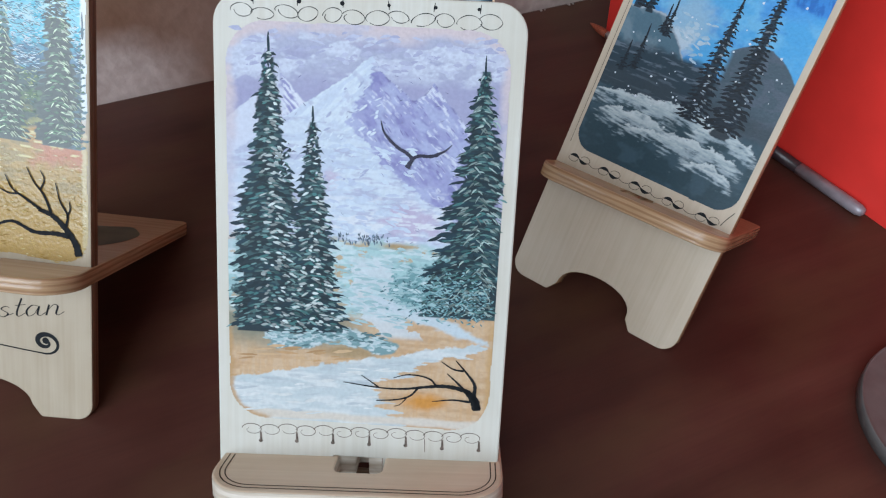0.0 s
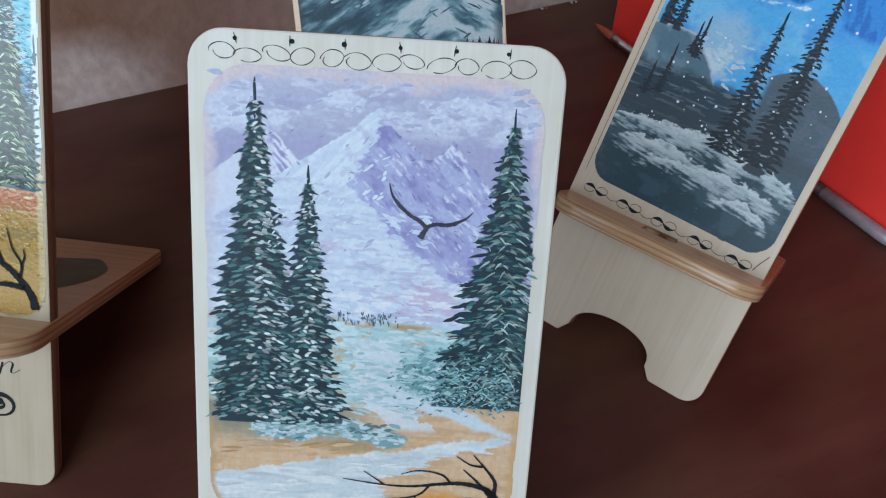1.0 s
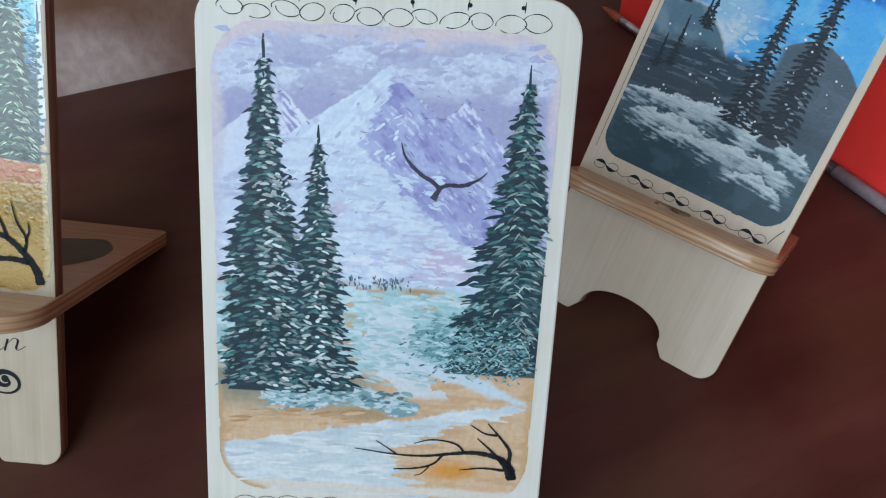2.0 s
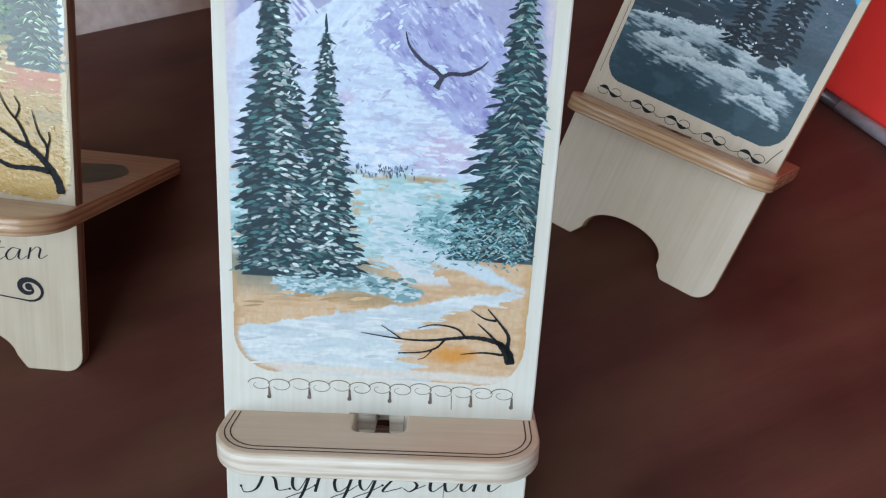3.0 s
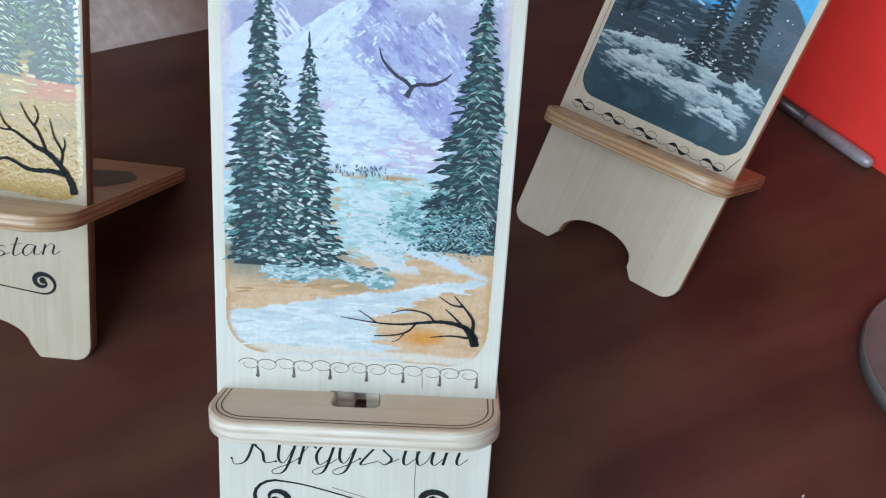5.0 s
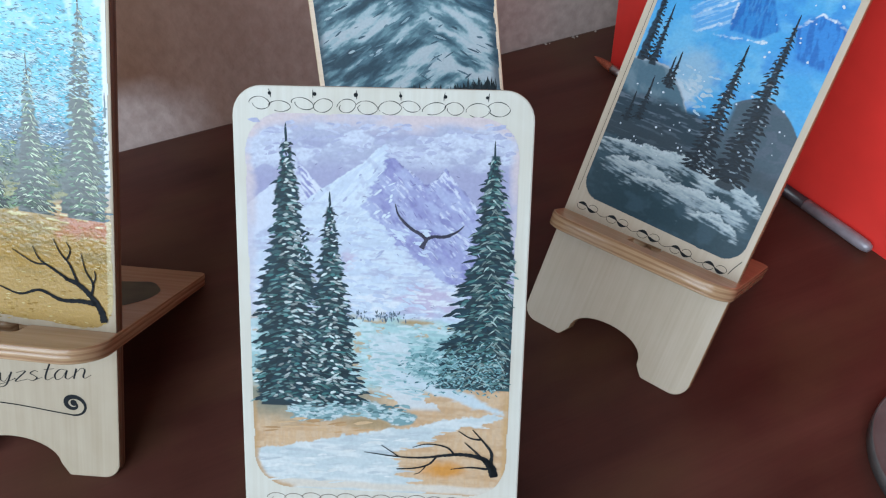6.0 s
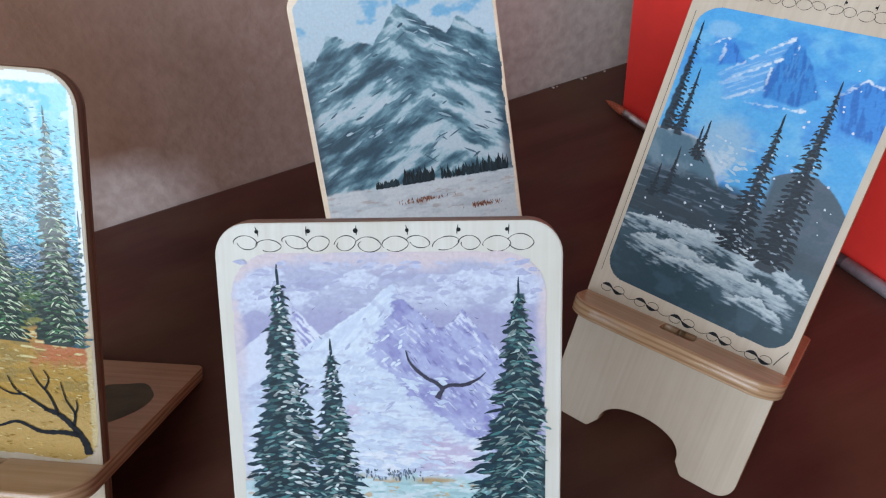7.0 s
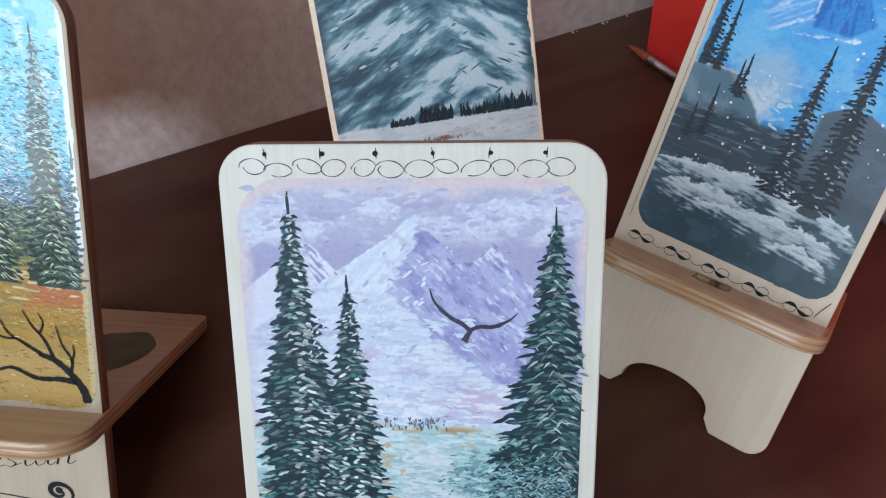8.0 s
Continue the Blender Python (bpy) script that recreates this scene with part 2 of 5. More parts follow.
def smooth_path(pts, n=10):
    """A Catmull-Rom curve through a few points."""
    p = [Vector(a) for a in pts]
    p = [2 * p[0] - p[1], *p, 2 * p[-1] - p[-2]]
    out = []
    for i in range(1, len(p) - 2):
        for k in range(n):
            t = k / n
            out.append(0.5 * (2 * p[i] + (p[i + 1] - p[i - 1]) * t + (2 * p[i - 1] - 5 * p[i] + 4 * p[i + 1] - p[i + 2]) * t * t + (3 * p[i] - p[i - 1] - 3 * p[i + 1] + p[i + 2]) * t ** 3))
    return out + [p[-2]]


# ---- painting helpers: pigment is worked out in millimetres on the board ----
def vnoise(x, y, seed):
    tab = np.random.RandomState(seed).rand(128, 128)
    xi, yi = np.floor(x).astype(int), np.floor(y).astype(int)
    fx, fy = x - xi, y - yi
    fx, fy = fx * fx * (3 - 2 * fx), fy * fy * (3 - 2 * fy)
    g = lambda a, b: tab[a % 128, b % 128]
    return (g(xi, yi) * (1 - fx) + g(xi + 1, yi) * fx) * (1 - fy) + (g(xi, yi + 1) * (1 - fx) + g(xi + 1, yi + 1) * fx) * fy


def fbm(x, y, seed, octaves=4):
    s, a, tot = 0, 1.0, 0
    for k in range(octaves):
        s, tot = s + a * vnoise(x * 2 ** k + 17 * k, y * 2 ** k + 9 * k, seed + k), tot + a
        a *= 0.55
    return s / tot


def turned(x, y, degrees):
    c, s = math.cos(radians(degrees)), math.sin(radians(degrees))
    return x * c + y * s, -x * s + y * c


def step(a, b, x):
    t = np.clip((x - a) / (b - a), 0, 1)
    return t * t * (3 - 2 * t)


def convex(p, q, pts, soft=0.5):
    """Mask of a convex shape given by its corners, clockwise."""
    m = np.full_like(p, 99.0)
    for (ax, ay), (bx, by) in zip(pts, pts[1:] + pts[:1]):
        m = np.minimum(m, ((by - ay) * (p - ax) - (bx - ax) * (q - ay)) / math.hypot(bx - ax, by - ay))
    return step(-soft, soft, m)


def near_line(p, q, a, b):
    """Distance from a line between two points, and the way along it from 0 to 1."""
    dx, dy = b[0] - a[0], b[1] - a[1]
    s = np.clip(((p - a[0]) * dx + (q - a[1]) * dy) / (dx * dx + dy * dy), 0, 1)
    return np.hypot(p - a[0] - s * dx, q - a[1] - s * dy), s


def lay(col, rgb, mask):
    """Lays a pigment over what is there."""
    return col + (np.array(srgb(*rgb)) * PIGMENT - col) * np.clip(mask, 0, 1)[..., None]


PIGMENT = 0.78


def canvas(name, parent, x0, x1, y0, y1, radius, cell, brush, mat, seed, relief=0.12, wobble=1.2, grain=(0.9, 0.6), skew=0.0):
    """The painted field: a fine sheet of paint with rounded corners, its relief and pigment from brush(p, q)."""
    nx, ny = int((x1 - x0) / cell), int((y1 - y0) / cell)
    p, q = np.meshgrid(np.linspace(x0, x1, nx + 1), np.linspace(y0, y1, ny + 1))
    col = np.clip(brush(p, q), 0.004, 0.9)
    wob = (fbm(p / 5, q / 5, seed + 70, 2) - 0.5) * wobble
    dx = np.maximum(np.maximum(x0 + radius - p, p - x1 + radius), 0)
    dy = np.maximum(np.maximum(y0 + radius - q, q - y1 + radius), 0)
    inside = (np.hypot(dx, dy) < radius - 0.4 + wob) & (p > x0 + 0.3 + wob) & (p < x1 - 0.3 + wob)
    lum = col.mean(axis=2)
    z = 0.06 + relief * (fbm(p / grain[0], q / grain[1], seed + 80, 3) - 0.4) + relief * 0.5 * np.clip(lum, 0, 1)
    q = q - skew * p * (y1 - q) / (y1 - y0)
    verts = np.stack([p, q, np.clip(z, 0.03, 0.4)], axis=-1).reshape(-1, 3) / 1000
    idx = np.arange((nx + 1) * (ny + 1)).reshape(ny + 1, nx + 1)
    keep = inside[:-1, :-1] & inside[1:, 1:] & inside[:-1, 1:] & inside[1:, :-1]
    quads = np.stack([idx[:-1, :-1], idx[:-1, 1:], idx[1:, 1:], idx[1:, :-1]], axis=-1)[keep]
    used = np.unique(quads)
    remap = np.zeros(idx.size, int)
    remap[used] = np.arange(used.size)
    me = bpy.data.meshes.new(name)
    me.from_pydata(verts[used].tolist(), [], remap[quads].tolist())
    at = me.attributes.new("pigment", "FLOAT_COLOR", "POINT")
    rgba = np.ones((used.size, 4), np.float32)
    rgba[:, :3] = col.reshape(-1, 3)[used]
    at.data.foreach_set("color", rgba.ravel())
    me.materials.append(mat)
    me.polygons.foreach_set("use_smooth", np.ones(len(me.polygons), bool))
    ob = new(name, me)
    ob.parent = parent
    return ob


class Dabs:
    """Single dabs of a loaded brush, each with its own pigment, collected into one mesh."""

    def __init__(self):
        self.v, self.f, self.c = [], [], []

    def dab(self, x, y, length, width, angle, rgb, z, sag=0.0):
        c, s = math.cos(angle), math.sin(angle)
        n0 = len(self.v)
        shape = ((-0.5, 0.0), (-0.2, 0.42), (0.2, 0.5), (0.5, 0.12), (0.42, -0.2), (0.0, -0.48), (-0.3, -0.36))
        for a, b in shape:
            a, b = a * length * random.uniform(0.85, 1.15), b * width * random.uniform(0.8, 1.2) - sag * a * a * length
            self.v.append(((x + a * c - b * s) / 1000, (y + a * s + b * c) / 1000, (z + 0.02 * b) / 1000))
            self.c.append((*[k * PIGMENT for k in srgb(*rgb)], 1))
        self.f.append(tuple(range(n0, n0 + len(shape)))[::-1])

    def bough(self, x0, y0, x1, y1, width, rgb, z):
        """A tapering stroke that starts blunt and runs out in a drooping point."""
        n0 = len(self.v)
        dx, dy = x1 - x0, y1 - y0
        ln = math.hypot(dx, dy) + 1e-6
        nx, ny = -dy / ln, dx / ln
        if ny < 0:
            nx, ny = -nx, -ny
        for a, o in ((0.0, 0.15), (0.3, 0.5), (0.65, 0.36), (1.0, 0.0), (0.7, -0.22), (0.4, -0.42), (0.1, -0.4)):
            arch = 0.22 * width * math.sin(math.pi * a)
            o = o * width * random.uniform(0.8, 1.2) + arch
            self.v.append(((x0 + dx * a + nx * o) / 1000, (y0 + dy * a + ny * o) / 1000, (z + 0.02 * o) / 1000))
            self.c.append((*[k * PIGMENT for k in srgb(*rgb)], 1))
        order = tuple(range(n0, n0 + 7))
        self.f.append(order[::-1] if dx > 0 else order)

    def mesh(self, name, mat, parent, label=""):
        me = bpy.data.meshes.new(name)
        me.from_pydata(self.v, [], self.f)
        at = me.attributes.new("pigment", "FLOAT_COLOR", "POINT")
        at.data.foreach_set("color", np.array(self.c, np.float32).ravel())
        me.materials.append(mat)
        ob = new(name, me)
        ob.parent = parent
        return tagged(ob, label) if label else ob


def shade(rgb, k):
    return tuple(max(0, min(255, c * k)) for c in rgb)


def spruce(parent, mat, x, top, base, half, dark, green, snow, snowy, left, right, seed, tier=1.9, wispy=False):
    """A painted spruce: tiers of blunt drooping boughs over a dark body, greener patches, and thick touches of snow along the tiers."""
    random.seed(seed)
    d = Dabs()
    h = top - base
    d.dab(x, top - 2.2, 7.0, 0.6 if wispy else 0.75, radians(91), dark, 0.16)
    d.dab(x, top - 5.5, 5.0, 0.9, radians(90), dark, 0.17)
    y = top - 4.6
    while y > base:
        k = (top - y) / h
        w = half * (0.05 + 0.95 * k) * random.uniform(0.84, 1.08)
        for side in (-1, 1):
            reach = w * random.uniform(0.86, 1.06)
            ln = max(1.2, min(4.2, 0.55 * w))
            first = True
            while reach > 0.2 * ln:
                size = ln * random.uniform(0.8, 1.15)
                slope = -side * random.uniform(0.05, 0.42)
                cx, cy = x + side * (reach - 0.5 * size), y + random.uniform(-0.55, 0.55) - (0.3 if first else 0)
                if left < x + side * reach < right:
                    d.dab(cx, cy, size, random.uniform(0.9, 1.5) * min(1, 0.45 + 0.09 * w), slope, shade(dark, random.uniform(0.75, 1.2)), random.uniform(0.14, 0.18), 0.12 * side)
                    if first and random.random() < 0.6 and left < x + side * (reach + 1) < right:
                        d.bough(cx, cy - 0.1, x + side * (reach + random.uniform(0.2, 1.0)), cy - random.uniform(0.3, 1.1), random.uniform(0.35, 0.7), shade(dark, random.uniform(0.8, 1.1)), 0.17)
                    if random.random() < 0.55 and not first:
                        d.dab(cx, cy + random.uniform(-0.3, 0.6), size * random.uniform(0.4, 0.8), random.uniform(0.4, 0.9), slope, shade(green, random.uniform(0.6, 1.15)), random.uniform(0.19, 0.21))
                first = False
                reach -= ln * random.uniform(0.45, 0.65)
        if snowy > 0.4 and w > 2.5:
            for again in range(int(0.8 * w)):
                at = random.uniform(-0.8, 0.8)
                if left < x + at * w < right:
                    d.dab(x + at * w, y + random.uniform(-0.7, 0.4), random.uniform(1.2, 2.6), random.uniform(0.35, 0.7), -at * random.uniform(0.3, 0.9), shade(tuple(0.66 * g + 0.34 * c for g, c in zip(green, snow)), random.uniform(0.6, 1.05)), random.uniform(0.205, 0.22), 0.15 * at)
        for again in range(int(2 + 0.9 * w)):
            at = random.gauss(0.20, 0.30)
            if abs(at) > 0.85 or random.random() > snowy or not left < x + at * w < right:
                continue
            side = 1 if at > random.uniform(-0.25, 0.25) else -1
            size, bright = random.uniform(0.9, 2.5) * min(1, 0.4 + 0.12 * w), random.uniform(0.55, 1.04)
            if wispy and x + at * w + side * size * 1.1 > right:
                continue
            if wispy:
                d.bough(x + at * w, y + random.uniform(-0.7, 0.9), x + at * w + side * size * 1.1, y - random.uniform(0.5, 1.7), random.uniform(0.3, 0.6), shade(snow, bright), random.uniform(0.22, 0.26))
            else:
                d.dab(x + at * w, y + random.uniform(-0.8, 0.8), size, random.uniform(0.42, 0.85) * min(1, 0.5 + 0.1 * w), -side * random.uniform(0.05, 0.6), shade(snow, bright), random.uniform(0.22, 0.27), 0.15 * random.uniform(-1, 1))
        y -= tier * random.uniform(0.85, 1.15)
    return d.mesh("painted_tree", mat, parent)


def silhouette(p, q, x, top, base, half, left, right, seed, body=1.0):
    """Where the dark body of a painted spruce covers the ground colours, with ragged sides."""
    k = np.clip((top - q) / (top - base), 0, 1)
    jag = 0.48 + 0.55 * vnoise(q / 1.25 + (p > x) * 40.3, np.full_like(q, seed * 1.7), seed) + 0.25 * (fbm(p / 1.1, q / 0.8, seed + 5, 2) - 0.5)
    w = half * (0.03 + 0.86 * k) * jag
    return step(0.35, -0.2, np.abs(p - x) - w * body) * (q < top - 3) * (q > base - 1) * (p > left) * (p < right)


def branch(bm, pts, w0, w1, z=0.00028):
    path = smooth_path([(a / 1000, b / 1000) for a, b in pts], 8)
    n = len(path)
    ribbon(bm, path, [(w0 + (w1 - w0) * i / (n - 1)) * (0.85 + 0.3 * ((i * 7) % 5) / 4) / 1000 for i in range(n)], z)


# ---- the room ----
def setting(name, bm, mat, label, category=""):
    ob = part(name, bm, mat)
    ob.matrix_world = ROOM
    return tagged(ob, label, category, kind="structure")


setting("wall_north", box(-1.8, 2.3, 0, 0.1, -0.75, 2.55), WALL_BROWN, "brown painted wall with worn grey plaster and painted-in sheen behind the table", "wall")
setting("wall_east", box(2.2, 2.3, -1.6, -0.002, -0.75, 2.55), WALL_PLAIN, "plain cream painted wall", "wall")


def pierced(name, blocks, label):
    """A wall of blocks round an opening, as one mesh."""
    whole = bmesh.new()
    for bits in blocks:
        piece = box(*bits)
        me = bpy.data.meshes.new("wall_piece")
        piece.to_mesh(me)
        piece.free()
        whole.from_mesh(me)
        bpy.data.meshes.remove(me)
    setting(name, whole, WALL_PLAIN, label, "wall")


x0, x1, z0, z1 = WIN_X - WIN_W / 2, WIN_X + WIN_W / 2, WIN_Z - WIN_H / 2, WIN_Z + WIN_H / 2
pierced("wall_south", [(a, b, -1.7, -1.602, c, d) for a, b, c, d in ((-1.8, x0, -0.75, 2.55), (x1, 2.3, -0.75, 2.55), (x0, x1, -0.75, z0), (x0, x1, z1, 2.55))], "plain cream painted wall with a tall window opening")
y0, y1, s0, s1 = SIDE_Y - SIDE_W / 2, SIDE_Y + SIDE_W / 2, SIDE_Z - SIDE_H / 2, SIDE_Z + SIDE_H / 2
pierced("wall_west", [(-1.8, -1.7, a, b, c, d) for a, b, c, d in ((-1.6, y0, -0.75, 2.55), (y1, -0.002, -0.75, 2.55), (y0, y1, -0.75, s0), (y0, y1, s1, 2.55))], "plain cream painted wall with a small window opening")
setting("ceiling", box(-1.8, 2.3, -1.7, 0.1, 2.552, 2.65), CEILING, "plain white ceiling", "ceiling")
setting("floor", box(-1.8, 2.3, -1.7, 0.1, -0.85, -0.752), FLOOR, "brown painted board floor", "floor")
window = tagged(new("window_1"), "tall white painted wooden window frame", "window", kind="structure")
window.matrix_world = ROOM
for fx0, fx1, fz0, fz1 in ((x0, x1, z0, z0 + 0.06), (x0, x1, z1 - 0.06, z1), (x0, x0 + 0.06, z0 + 0.062, z1 - 0.062), (x1 - 0.06, x1, z0 + 0.062, z1 - 0.062), (WIN_X - 0.03, WIN_X + 0.03, z0 + 0.062, z1 - 0.062)):
    part("window_frame", box(fx0, fx1, -1.69, -1.63, fz0, fz1, 0.004), WHITE_FRAME, window)
window = tagged(new("window_2"), "small white painted wooden window frame", "window", kind="structure")
window.matrix_world = ROOM
for fy0, fy1, fz0, fz1 in ((y0, y1, s0, s0 + 0.05), (y0, y1, s1 - 0.05, s1), (y0, y0 + 0.05, s0 + 0.052, s1 - 0.052), (y1 - 0.05, y1, s0 + 0.052, s1 - 0.052)):
    part("window_frame", box(-1.79, -1.73, fy0, fy1, fz0, fz1, 0.004), WHITE_FRAME, window)

table = tagged(new("table"), "dark red-brown varnished wooden table against the wall", "table")
table.matrix_world = ROOM
part("tabletop", box(-1.0, 1.0, -0.86, -0.002, -0.03, 0, 0.002), TABLE, table)
for sx in (-0.93, 0.93):
    for sy in (-0.80, -0.07):
        part("leg", box(sx - 0.03, sx + 0.03, sy - 0.03, sy + 0.03, -0.752, -0.031, 0.003), TABLE, table)

random.seed(5)
CRUMB = plain("pale_plaster", (0.42, 0.36, 0.33), 0.9, 0.2)
for i, (cx, size) in enumerate(((0.086, 0.5), (0.089, 0.3), (0.108, 0.6), (0.111, 0.35), (0.1265, 0.4))):
    bm = bmesh.new()
    bmesh.ops.create_icosphere(bm, subdivisions=2, radius=0.0028 * size)
    for v in bm.verts:
        v.co *= 0.7 + 0.6 * noise.noise(v.co * 700 + Vector((i, 0, 0)))
        v.co.z = max(v.co.z * 0.7, -0.001)
    ob = part("plaster_crumb", bm, CRUMB)
    ob.matrix_world = ROOM @ pose(cx, -0.004 - 0.003 * random.random(), 0.001, 0, 0, i * 50)
    tagged(ob, "small white plaster crumb at the foot of the wall", "crumb", "plaster crumbs")


# ---- the phone stands ----
T = 0.006


def panel_matrix(lean, roll):
    c, s = math.cos(radians(lean)), math.sin(radians(lean))
    m = Matrix(((1, 0, 0, 0), (0, s, -c, 0), (0, c, s, 0), (0, 0, 0, 1)))
    return m @ pose(0, 0, 0, 0, 0, roll)


def stand(label, x, y, yaw, lean, roll, width, height, ledge, lip, shelf_shift, shelf_width, shelf_roll, mats, corner=0.008, lip_corner=0.011, shelf_lean=33.1, thick=T, flare=True, taper=0.97):
    """Two boards crossing at a right angle: a leaning panel with two feet, and a shelf that runs down behind it."""
    face, face_edge, shelf_face, shelf_edge = mats
    root = tagged(new("phone_stand"), label, "phone stand", "painted phone stands")
    root.matrix_world = pose(x, y, 0, 0, 0, yaw)
    k, w = width / 0.08, width / 2
    low = lambda p: -p * math.tan(radians(roll))
    arch, rise, n = 0.0178 * k, 0.0147 * k, 18
    if not flare:
        arch += 0.0008 * k
    corners = [(-w, low(-w)), (-arch - 0.0025 * k, low(-arch)), (-arch + 0.001 * k, low(-arch) + 0.0045 * k)]
    radii = [0.007 * k, 0.002 * k, 0]
    for i in range(1, n):
        a = math.pi * (1 - i / n)
        corners.append(((arch - 0.001 * k) * math.cos(a), 0.0045 * k + (rise - 0.0045 * k) * math.sin(a) ** 0.8))
        radii.append(0)
    if not flare:
        side_y = lambda u: low(u) + (rise - low(u)) * max(0, 1 - (u / arch) ** 2) ** 0.5
        corners = [(-w, low(-w)), (-arch, low(-arch))] + [(u, side_y(u)) for u in (arch * math.cos(math.pi * (1 - i / n)) for i in range(1, n))]
        radii = [0.007 * k, 0.0012 * k] + [0] * (n - 1)
        corners += [(arch, low(arch)), (w, low(w)), (w, height), (-w, height)]
        radii += [0.0012 * k, 0.007 * k, corner, corner]
    else:
        corners += [(arch - 0.001 * k, low(arch) + 0.0045 * k), (arch + 0.0025 * k, low(arch)), (w, low(w)), (w, height), (-w, height)]
        radii += [0, 0.002 * k, 0.007 * k, corner, corner]
    pm = panel_matrix(lean, roll)
    sw = 0.0069 * k
    slot = [(-sw, ledge - 0.0062), (sw, ledge - 0.0062), (sw, ledge - 0.0001), (-sw, ledge - 0.0001)]
    bm = plate(rounded(corners, radii), thick, [slot])
    for v in bm.verts:
        if v.co.z < -thick / 2 and v.co.y < 0.004:
            v.co.y += thick * math.tan(radians(lean))
    panel = part("panel", bm, [face, face_edge], root)
    panel.matrix_local = pm
    rear = (ledge * math.cos(radians(lean)) - T * math.cos(radians(shelf_lean))) / math.sin(radians(shelf_lean))
    h = shelf_width / 2
    outline = rounded([(-h, -lip), (h, -lip), (h * taper, rear), (-h * taper, rear)], [lip_corner, lip_corner, 0.004, 0.004], 10)
    hw = 0.0066 * k
    nt_w = 0.0019 * k
    hole = rounded([(-hw, -0.0082), (hw, -0.0082), (hw, 0.0008), (nt_w, 0.0008), (nt_w, 0.0075), (-nt_w, 0.0075), (-nt_w, 0.0008), (-hw, 0.0008)], [0.002, 0.002, 0.0008, 0, 0.0006, 0.0006, 0, 0.0008], 5)
    shelf = part("shelf", plate(outline, T, [hole], 0.0007), [shelf_face, shelf_edge], root)
    at = panel_matrix(lean, shelf_roll) @ Vector((shelf_shift, ledge, 0))
    shelf.matrix_local = Matrix.Translation(at) @ panel_matrix(shelf_lean, shelf_roll) @ Matrix(((1, 0, 0, 0), (0, 0, 1, 0), (0, -1, 0, 0), (0, 0, 0, 1)))
    return root, panel, shelf, pm


def chain(panel, mat, x0, x1, y, count, size, dots, dot_y):
    """A row of thin drawn curls, each of two uneven pointed loops, with a dot over the middle."""
    random.seed(17)
    step_x = (x1 - x0) / count
    for i in range(count):
        bm = bmesh.new()
        cx = x0 + (i + 0.5) * step_x
        for sgn in (-1, 1):
            rx, ry = step_x * random.uniform(0.23, 0.28), size * random.uniform(0.8, 1.1)
            ox, oy = cx + sgn * step_x * 0.23, y + random.uniform(-0.35, 0.35)
            tilt, begin, turn = radians(random.uniform(-16, 16)), random.uniform(150, 215), random.uniform(290, 400)
            pts = []
            for j in range(27):
                a = radians(begin - turn * j / 26)
                r = 1.0 - (0.32 if turn > 350 else 0.08) * (j / 26) ** 2
                u, v = rx * r * math.cos(a), ry * r * math.sin(a) * abs(math.sin(a)) ** 0.25
                pts.append(((ox + u * math.cos(tilt) - v * math.sin(tilt)) / 1000, (oy + u * math.sin(tilt) + v * math.cos(tilt)) / 1000))
            ribbon(bm, pts, [0.00008 + 0.00013 * abs(math.sin(j * 0.4 + i)) for j in range(27)], 0.00008 + 0.00001 * sgn)
        spot(bm, (cx + random.uniform(-0.6, 0.6)) / 1000, (y + dot_y) / 1000, dots * random.uniform(0.85, 1.2) / 1000, 0.0001)
        lean = random.uniform(-0.2, 0.4)
        ribbon(bm, [((cx + lean) / 1000, (y + dot_y - 1.1) / 1000), ((cx + lean * 0.5) / 1000, (y + dot_y) / 1000), ((cx - lean) / 1000, (y + dot_y + 1.2) / 1000)], [0.0001, 0.00035, 0.00008], 0.00011)
        part("curl", bm, mat, panel)


def waves(panel, mat, x0, x1, y0, y1, count):
    """A row of wave-shaped brush curls: a thick double stroke with a thin loop under and over it."""
    random.seed(23)
    for i in range(count):
        bm = bmesh.new()
        k = i / (count - 1)
        cx, cy, w = x0 + (x1 - x0) * k, y0 + (y1 - y0) * k, random.uniform(3.9, 4.4)
        for sgn in (-1, 1):
            pts = [((cx + sgn * w * 0.5 + w * 0.56 * a) / 1000, (cy - 0.25 * sgn - 0.75 * sgn * math.cos(a * 1.7) - 0.3 * a) / 1000) for a in (-1, -0.7, -0.4, -0.1, 0.2, 0.5, 0.8, 1)]
            ribbon(bm, pts, [0.0003, 0.0008, 0.0012, 0.0014, 0.0012, 0.0008, 0.0004, 0.0002], 0.00009 + 0.00001 * sgn)
            loop = [((cx + sgn * w * 0.62 + w * 0.5 * math.cos(a)) / 1000, (cy + sgn * 0.3 + 1.5 * math.sin(a)) / 1000) for a in (radians(170 - sgn * 190 * j / 12) for j in range(13))]
            ribbon(bm, loop, 0.0002, 0.00012 + 0.00001 * sgn)
        if i < count - 1:
            dx, dy = (x1 - x0) / (count - 1), (y1 - y0) / (count - 1)
            link = [((cx + w + (dx - 2 * w + 1.5) * j / 8) / 1000, (cy + dy * (w + (dx - 2 * w) * j / 8) / dx - 1.1 * math.sin(math.pi * j / 8 * 1.3)) / 1000) for j in range(9)]
            ribbon(bm, link, 0.0002, 0.00014)
        part("curl", bm, mat, panel)


